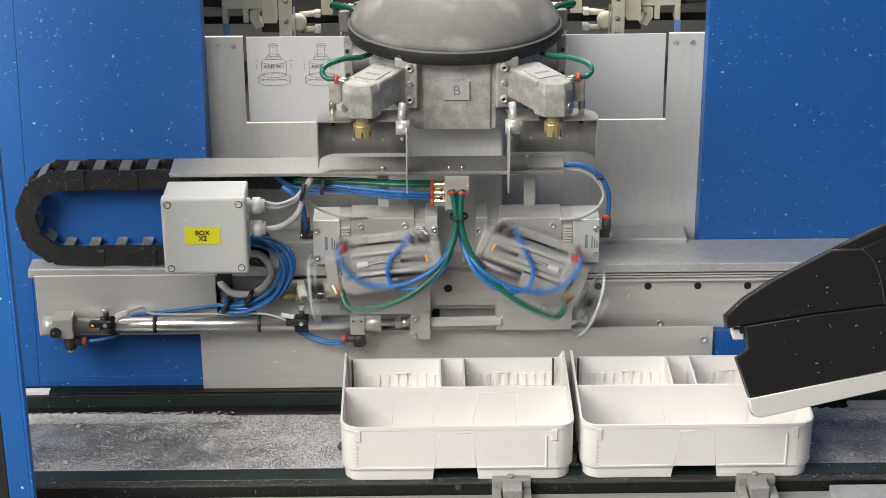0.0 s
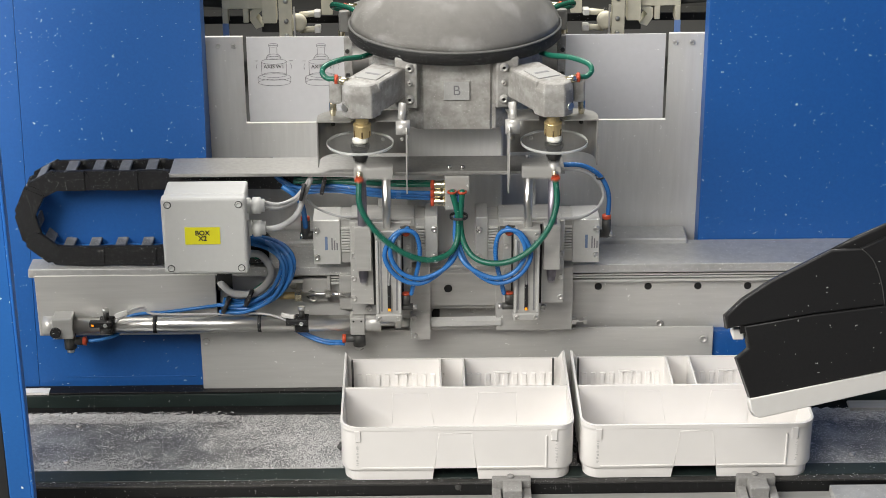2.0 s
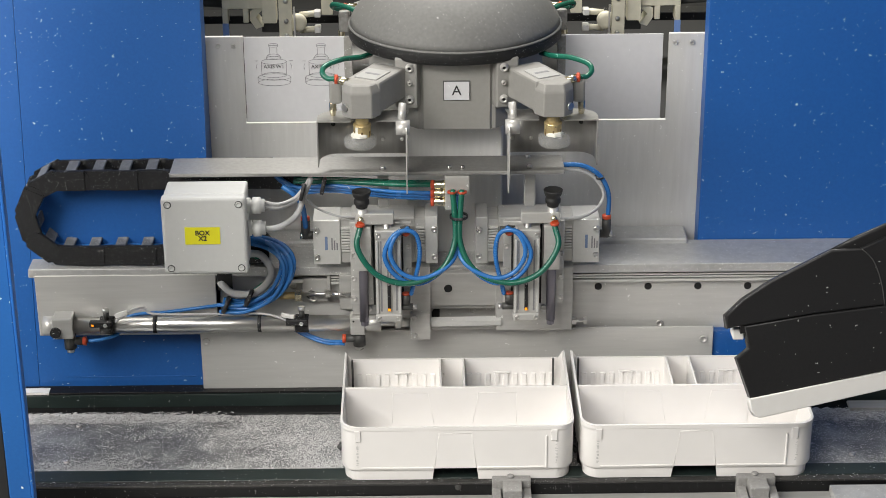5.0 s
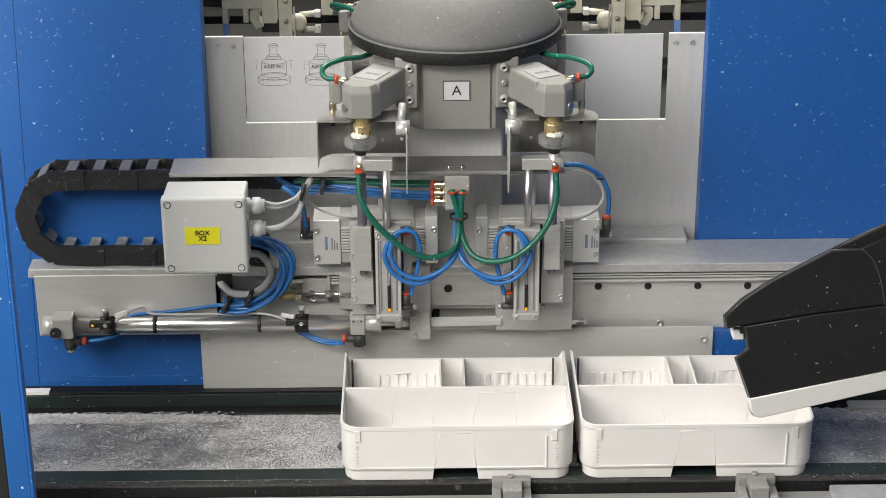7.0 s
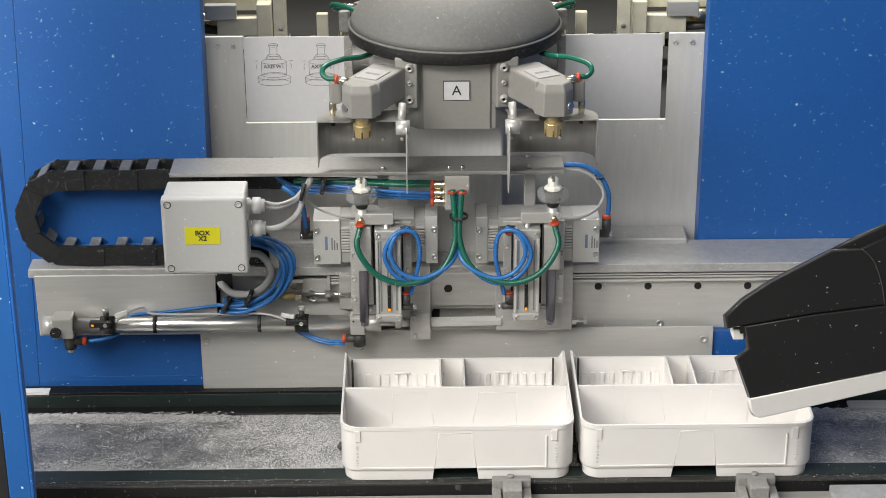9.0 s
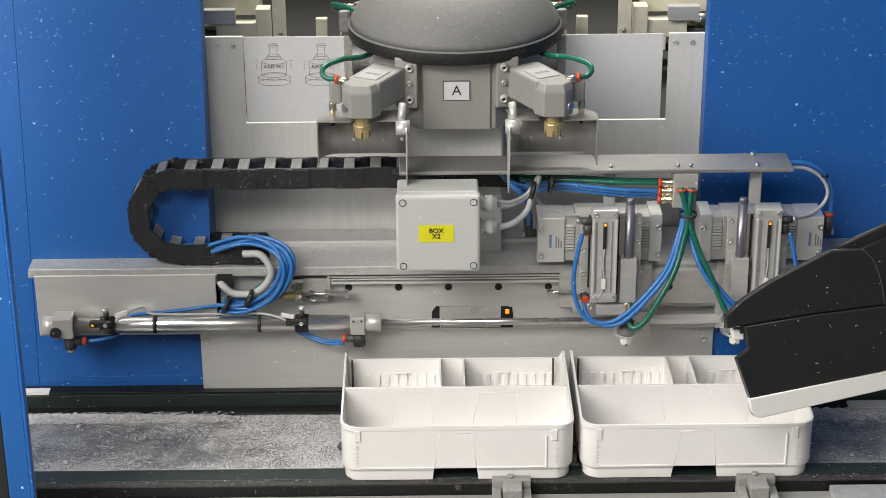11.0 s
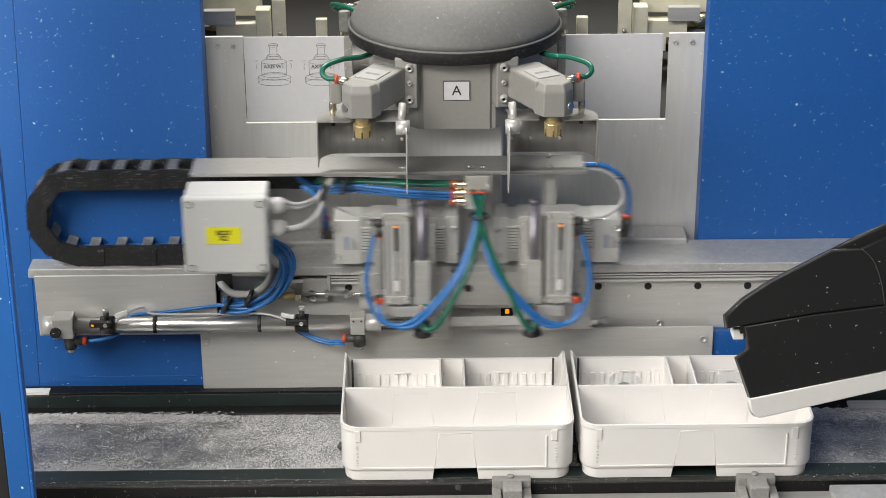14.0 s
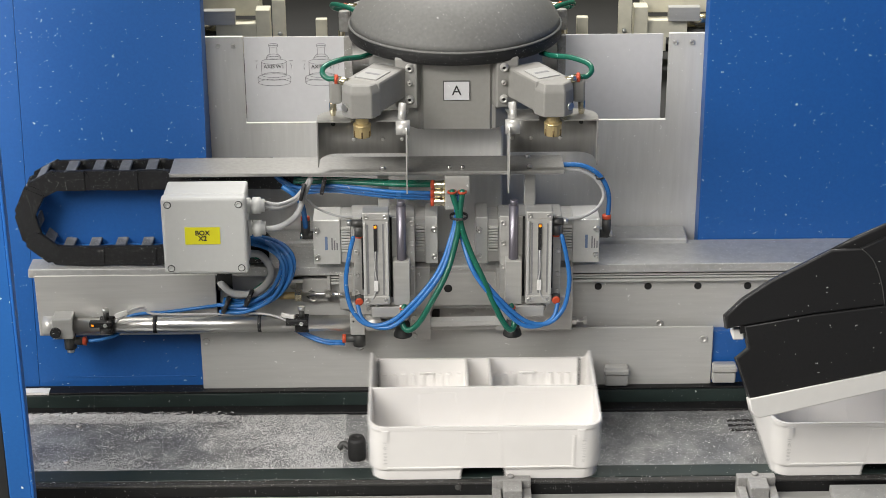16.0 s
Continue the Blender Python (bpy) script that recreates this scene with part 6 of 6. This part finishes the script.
def valve(name, big):
    o = thing(name, (0, 0, 0), "white plastic valve on a wide clear disc" if big else "white plastic valve on a small clear saucer", "valve", "wide valves" if big else "small valves")
    R = 0.0385 if big else 0.0185
    if big:
        part("disc", add_lathe(B(), [(0.006, 0.0015), (R - 0.001, 0.0015), (R - 0.001, 0.0022), (0.006, 0.0022)], (0, 0, 0), 48), CLEAR, o, "wide clear disc")
        part("rim", add_lathe(B(), [(R - 0.001, 0.0), (R, 0.0), (R, 0.0032), (R - 0.001, 0.0032), (R - 0.001, 0.0)], (0, 0, 0), 48), CLEAR_RIM, o, "clear raised rim")
    else:
        part("saucer", add_lathe(B(), [(0.0085, 0.0015), (R - 0.002, 0.0012), (R, -0.001), (R, -0.0075), (R - 0.002, -0.0105), (0.0135, -0.0115)], (0, 0, 0), 40), CLEAR_S, o, "frosted clear plastic saucer")
    part("seal", add_lathe(B(), [(0.002, -0.0006), (0.0074, -0.0006), (0.0074, 0.0012), (0.002, 0.0012)], (0, 0, 0), 24), mat("dark_seal", (0.10, 0.105, 0.09), 0.5, vary=0.3, scale=300, bump=0.05), o, "dark rubber seal")
    if big:
        prof = [(0.0070, 0.0024), (0.0088, 0.0030), (0.0088, 0.0078), (0.0058, 0.0084), (0.0058, 0.0180), (0.0048, 0.020), (0.003, 0.020), (0.0028, 0.016)]
    else:
        prof = [(0.0085, 0.0012), (0.0105, 0.0016), (0.0105, 0.0040), (0.0085, 0.0055), (0.0064, 0.0062), (0.0064, 0.0138), (0.0054, 0.0150), (0.0032, 0.0150), (0.0030, 0.011)]
    st = part("stem", add_lathe(B(), prof, (0, 0, 0), 24 if big else 8), CAPW, o, "white valve stem")
    if not big:
        for f in st.data.polygons:
            f.use_smooth = False
        part("slot", box((-0.0016, -0.0066, 0.0125), (0.0016, 0.0066, 0.0152), 0), mat("shadow_grey", (0.18, 0.17, 0.15), 0.6, vary=0.1, scale=90, bump=0), st)
    return o


BIG = [valve("valve", True) for _ in range(2)]
SMALL = [valve("valve", False) for _ in range(2)]

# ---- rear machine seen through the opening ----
# the dimness inside is painted: the floor takes the holes' near-black
solid("inner_floor", box((-0.45, 0.125, 1.30), (0.50, 0.80, 1.31), 0), HOLE, "floor of the machine's inner space, painted near-black for its shade", "machine floor")
solid("inner_wall", box((-0.45, 0.80, 1.30), (0.50, 0.82, 1.95), 0), OLIVE, "olive green inner wall", "inner wall")
solid("inner_wall_west", box((-0.47, 0.125, 1.30), (-0.45, 0.82, 1.95), 0), OLIVE, "olive green inner wall", "inner wall")
solid("inner_wall_east", box((0.50, 0.125, 1.30), (0.52, 0.82, 1.95), 0), OLIVE, "olive green inner wall", "inner wall")
FIX = []


def rear_fixture(s):
    """A cream clamping fixture at the rear; s -1 stands at -x, 1 is its mirror."""
    Y = 0.34

    def P(px, py, dy=0.0):
        """Places on the fixture by its own grid, 0.76 mm wide and 0.82 mm high a step, from the turret's axis."""
        return (TX + s * (807 - px) * 0.000755, Y + dy, FZ - py * 0.00082)
    FZ = (-0.2069, 0.3400, 1.4136)[2]
    o = thing("rear_fixture", P(490, 70), "cream painted clamping fixture at the rear", "fixture", "rear fixtures")

    def bx(a, b, d0, d1, bev=0.0008):
        p, q = P(*a, d0), P(*b, d1)
        return add_box(B(), p, q, bev, 1)
    part("frame", bx((404, -14), (478, 15), 0.0, 0.02), CREAM, o)
    part("leg", bx((404, 15), (414, 40), 0.0, 0.02), CREAM, o)
    part("leg", bx((440, 15), (450, 38), 0.0, 0.02), CREAM, o)
    part("jaw", add_prism(B(), [(P(a, b)[0], P(a, b)[2]) for a, b in ((452, 20), (470, 8), (476, 16), (462, 30), (475, 46), (462, 50), (452, 36))], Y + 0.004, Y + 0.03), CREAM, o)
    part("plate", bx((475, -40), (500, 36), -0.01, 0.012), CREAM, o)
    bk = part("bracket", bx((505, -60), (528, 70), -0.02, -0.012), CREAM, o)
    for py in (-5, 28, 52):
        part("bolt", add_lathe(B(), [(0.003, 0), (0.003, -0.003), (0.001, -0.003)], P(518, py, -0.0202), 12, "Y"), STEEL, bk)
    part("needle", bx((531, 4), (534, 58), -0.024, -0.021, 0), STEEL, o)
    part("hub", add_lathe(B(), [(0.012, 0.0), (0.012, -0.008), (0.006, -0.009)], P(537, 34, -0.008), 20, "Y"), CREAM, o)
    for py in (24, 50):
        part("arm_rod", add_cyl(B(), P(540, py, -0.004), P(575, py - 3, -0.004), 0.0042), CREAM, o)
        part("collar", bx((566, py - 8), (577, py + 2), -0.012, 0.002), WHITE_L, o)
    part("link_plate", bx((578, -20), (598, 26), 0.0, 0.01), CREAM, o)
    part("upper_bar", bx((360, -48), (480, -20), 0.02, 0.06), CREAM, o)
    part("upper_plate", bx((385, -40), (440, -16), -0.012, 0.0), ALU, o)
    part("feed_tube", add_cyl(B(), P(340, 8, 0.02), P(404, 12, 0.02), 0.006), DARKF, o)
    part("tag", bx((405, 36), (416, 62), -0.010, -0.008, 0), mat("blue_tag", (0.18, 0.30, 0.62), 0.5, vary=0.1, scale=60, bump=0), o, "small blue hanging tag")
    part("cylinder", add_cyl(B(), P(355, -10, 0.01), P(402, -10, 0.01), 0.009), NICKEL, o)
    part("lower_rail", bx((340, 44), (640, 58), 0.05, 0.08), RAIL_B, o)
    part("lower_bar", bx((470, 40), (505, 62), 0.02, 0.05), DARKF, o)
    FIX.append((o, s))
    return o


rear_fixture(-1), rear_fixture(1)
rear_at = table([(7.45, 0), (7.6, 0.12), (7.8, 0.5), (8.0, 0.75), (8.2, 0.82), (9.2, 0.84), (11.3, 1.0), (16, 1.0)])

# ---- loose chips on the bed, ledge and rails ----


def scatter(name, label, n, region, z, seed, density=None, size=(0.0004, 0.0014), lift=0.0):
    rnd = random.Random(seed)
    verts, faces = [], []
    x0, x1, y0, y1 = region
    while len(faces) < n:
        x, y = rnd.uniform(x0, x1), rnd.uniform(y0, y1)
        if density and rnd.random() > density(x, y):
            continue
        l, w, a = rnd.uniform(*size), rnd.uniform(0.00010, 0.00030), rnd.gauss(0, 0.9)
        c, s = math.cos(a), math.sin(a)
        h0, h1 = rnd.uniform(0, 0.0004) + lift * rnd.random() ** 2, rnd.uniform(0.0001, 0.0009)
        h1 += h0
        k = len(verts)
        for u, v, h in ((-l, -w, h0), (l, -w, h1), (l, w, h1 + 0.0003), (-l, w, h0 + 0.0003)):
            verts.append((x + c * u - s * v, y + s * u + c * v, z + 0.0002 + h))
        faces.append((k, k + 1, k + 2, k + 3))
    me = bpy.data.meshes.new(name)
    me.from_pydata(verts, [], faces)
    me.materials.append(CHIPS)
    ob = new(name, me)
    return tagged(ob, label, "chips", "", "stuff")


def bed_density(x, y):
    back = clamp01((y - (y_lip - 0.03)) / 0.03)
    front = clamp01((y_bed + 0.03 - y) / 0.03)
    patch = noise.noise(Vector((x * 7, y * 11, 0.3))) + 0.6 * noise.noise(Vector((x * 26, y * 38, 1.7))) + 0.4 * noise.noise(Vector((x * 80, y * 110, 4.1)))
    if x < -0.12:
        f = 0.34 + 0.55 * patch + 0.4 * front - 0.25 * clamp01((-0.38 - x) / 0.06) * (1 - front) + 0.6 * back * clamp01((-0.25 - x) / 0.12 + 0.3)
    elif x < 0.42:
        f = 0.05 + 0.12 * patch
    else:
        f = 0.18 + 0.35 * patch + 0.5 * back
    return clamp01(max(f, 0.10 if x < -0.12 else 0.03))


def mound(name, label, x0, x1, wide, tall, seed):
    """A low uneven drift of chips lying against the back rail."""
    nx, ny = 90, 8
    verts, faces = [], []
    for i in range(nx + 1):
        for j in range(ny + 1):
            x, f = x0 + (x1 - x0) * i / nx, j / ny
            fade = clamp01((x1 - x) / (x1 - x0) * 1.6) * clamp01((x - x0) / 0.01 + 0.4)
            w = wide * (0.55 + 0.45 * noise.noise(Vector((x * 40, seed, 0)))) * (0.35 + 0.65 * fade)
            h = tall * fade * (1 - f) ** 1.3 * (0.75 + 0.7 * noise.noise(Vector((x * 130, f * 4, seed)))) + 0.0006 * noise.noise(Vector((x * 700, f * 20, seed)))
            verts.append((x, y_lip - 0.0004 - w * f, ZB + (max(0.0, h) if j < ny else -0.0005)))
    for i in range(nx):
        for j in range(ny):
            k = i * (ny + 1) + j
            faces.append((k, k + 1, k + ny + 2, k + ny + 1))
    me = bpy.data.meshes.new(name)
    me.from_pydata(verts, [], faces)
    me.materials.append(DRIFT)
    return tagged(new(name, me), label, "chips", "", "stuff")


mound("chip_drift", "low drift of white chips against the back rail", -0.52, -0.28, 0.022, 0.0055, 2)
mound("chip_drift", "low drift of white chips against the back rail", 0.44, 0.505, 0.016, 0.0045, 5)
scatter("bed_chips", "white plastic chips strewn over the bed", 46000, (-0.52, 0.62, y_bed, y_lip), ZB, 3, bed_density, (0.0003, 0.0009))
scatter("heap_chips", "heap of white plastic chips along the rail", 5000, (-0.51, -0.26, y_lip - 0.020, y_lip), ZB + 0.001, 8, lambda x, y: clamp01(1.2 - (x + 0.48) * 5), (0.0006, 0.0030), 0.0050)
scatter("heap_chips", "heap of white plastic chips along the rail", 1300, (0.44, 0.53, y_lip - 0.03, y_lip), ZB + 0.0002, 9, None, (0.0006, 0.0022), 0.003)
scatter("ledge_chips", "white plastic chips on the ledge", 700, (0.05, 0.60, 0.004, 0.06), LG[2], 5)
scatter("ledge_chips", "white plastic chips on the ledge", 350, (-0.27, -0.05, 0.004, 0.06), LG[2], 6)
scatter("rail_chips", "white plastic chips on the front rail", 150, (-0.5, 0.6, y_edge, y_lip2), ZR - 0.0006, 7)
# bar and slot at the far end of the bed
fe = thing("end_bar", (0.5269, -0.0283, 0.9905), "light grey aluminium bar at the bed's end", "bar")
part("bar", box(((0.4995, -0.0321, 0.9905)[0], (0.4989, -0.0350, 0.9905)[1], ZB), (0.75, (0.5029, -0.0160, 0.9905)[1], ZB + 0.006), 0.001), ALU, fe)
for p in ((0.4807, -0.1409, 0.9905), (0.4789, -0.0577, 0.9905), (-0.4454, -0.0537, 0.9905), (-0.4459, -0.1401, 0.9905)):
    o = solid("bed_bolt", add_lathe(B(), [(0.0035, 0), (0.0035, 0.002), (0.0026, 0.0028), (0.0012, 0.0028), (0.001, 0.001)], (p[0], p[1], ZB), 14), STEEL, "small steel bolt in the bed sheet", "bolt", "thing", "bolts in the bed sheet")
    del o["kind"]
sl = thing("bed_slot", (0.3641, -0.0752, 0.9905), "dark slotted vent in the bed sheet", "slot", kind="structure")
q0, q1 = (0.3450, -0.0832, 0.9905), (0.3921, -0.0473, 0.9905)
for k in range(3):
    ya = q0[1] + (q1[1] - q0[1]) * (k + 0.1) / 3
    part("slot", box((q0[0], ya, ZB), (q1[0], ya + (q1[1] - q0[1]) * 0.2, ZB + 0.0003), 0), HOLE, sl)
# added out of view: keeps light from the right off the east panel
solid("enclosure_side_east", box((0.78, -0.42, 0.0), (0.80, 0.074, 2.0), 0.001), BLUE_DK, "unseen blue wall added to block light from the right", "enclosure wall")
solid("apron_plate", box(((0.4416, -0.2153, 0.9905)[0], y_edge - 0.06, ZR - 0.016), (0.75, y_edge - 0.006, ZR - 0.006), 0.001), DUSTY, "dusty grey plate on the apron", "apron plate")
o = solid("rail_bolt", add_lathe(B(), [(0.0038, 0.0), (0.0038, -0.001), (0.003, -0.0016), (0.001, -0.0016)], ((0.0140, -0.2000, 0.9852)[0], y_edge - 0.0022, ZR - 0.0165 + 0.010), 16, "Y"), DARKF, "small dark bolt on the front rail", "bolt", "thing")
del o["kind"]
scatter("beam_chips", "white plastic chips heaped on the guide beam", 1500, (-0.262, -0.17, 0.064, 0.104), (0.0119, 0.0620, 1.1813)[2] + 0.0005, 11, lambda x, y: clamp01(1.2 - (x + 0.262) * 11))
scatter("beam_chips", "white plastic chips on the guide beam", 500, (-0.25, 0.29, 0.064, 0.104), (0.0119, 0.0620, 1.1813)[2] + 0.0004, 12)
scatter("plate_chips", "white plastic chips on the trough", 420, (-0.49, -0.29, 0.002, 0.035), LG[2] + 0.002, 13)
solid("rear_base", box((-0.47, 0.113, 0.0), (0.52, 0.82, 1.30), 0.002), BLUE_DK, "blue painted rear machine base", "machine base")

# ---- what moves ----


def motions():
    slide_ts = steps(slide_at)
    for ob in CARR:
        home = ob.matrix_basis.copy()
        walk(ob, [(t, Matrix.Translation((TRAVEL * slide_at(t), 0, 0)) @ home) for t in slide_ts])
    for ob, lift, piv, side, sw in ((arm_l, lift_l, PIV_L, 1, swing_l), (arm_r, lift_r, PIV_R, -1, swing_r)):
        walk(ob, [(t, arm_pose(piv, side, t)) for t in steps(slide_at, sw)])
        walk(lift, [(t, pose(0, 0, EXT * reach_at(t))) for t in steps(reach_at)])
    for o, base_p, segs, line, side in HOSES:
        walk(o, [(t, Matrix.Translation(base_p + Vector((TRAVEL * slide_at(t), 0, 0)))) for t in slide_ts])
        ts = steps(swing_l if side > 0 else swing_r, reach_at)
        lines = [(t, line(t)) for t in ts]
        for k, sg in enumerate(segs):
            rows = []
            for t, pts in lines:
                d = pts[k + 1] - pts[k]
                rows.append((t, Matrix.Translation((pts[k] + pts[k + 1]) / 2 - base_p) @ d.to_track_quat("Z", "Y").to_matrix().to_4x4()))
            walk(sg, rows)
    for k, ob in enumerate(LINKS):
        walk(ob, [(t, chain_pose(k, t)) for t in slide_ts])

    def turn(t):
        return Matrix.Translation((TX, TY, tz_bot)) @ pose(0, 0, 0, 0, 0, turn_at(t))
    walk(turret, [(t, turn(t)) for t in steps(turn_at)])
    for side, piv, big, small in ((1, PIV_L, BIG[0], SMALL[0]), (-1, PIV_R, BIG[1], SMALL[1])):
        held_b = turn(1.8).inverted() @ item_pose(piv, side, 1.8)
        take = 7.4
        held_s = turn(take).inverted() @ small_pose(piv, side, take)
        walk(big, [(t, item_pose(piv, side, t) if t <= 1.8 else turn(t) @ held_b) for t in steps(swing_l, swing_r, reach_at, turn_at)])
        drop = small_pose(piv, side, 12.3)
        rows = []
        for t in steps(swing_l, swing_r, reach_at, turn_at, slide_at, crate_r_at):
            if t < take:
                m = turn(t) @ held_s
            elif t <= 12.3:
                m = small_pose(piv, side, t)
            else:
                m = Matrix.Translation((crate_r_at(t), 0, -0.005)) @ drop
            rows.append((t, m))
        walk(small, rows)
    for ob, s in FIX:
        home = Vector(ob.location)
        walk(ob, [(t, Matrix.Translation(home + rear_at(t) * Vector((s * 0.007, -0.02, -0.038)))) for t in steps(rear_at)])
    for ob, f in ((crate_l, crate_l_at), (crate_r, crate_r_at)):
        home = Vector(ob.location)
        walk(ob, [(t, Matrix.Translation(home + Vector((f(t), 0, 0)))) for t in steps(f)])


motions()
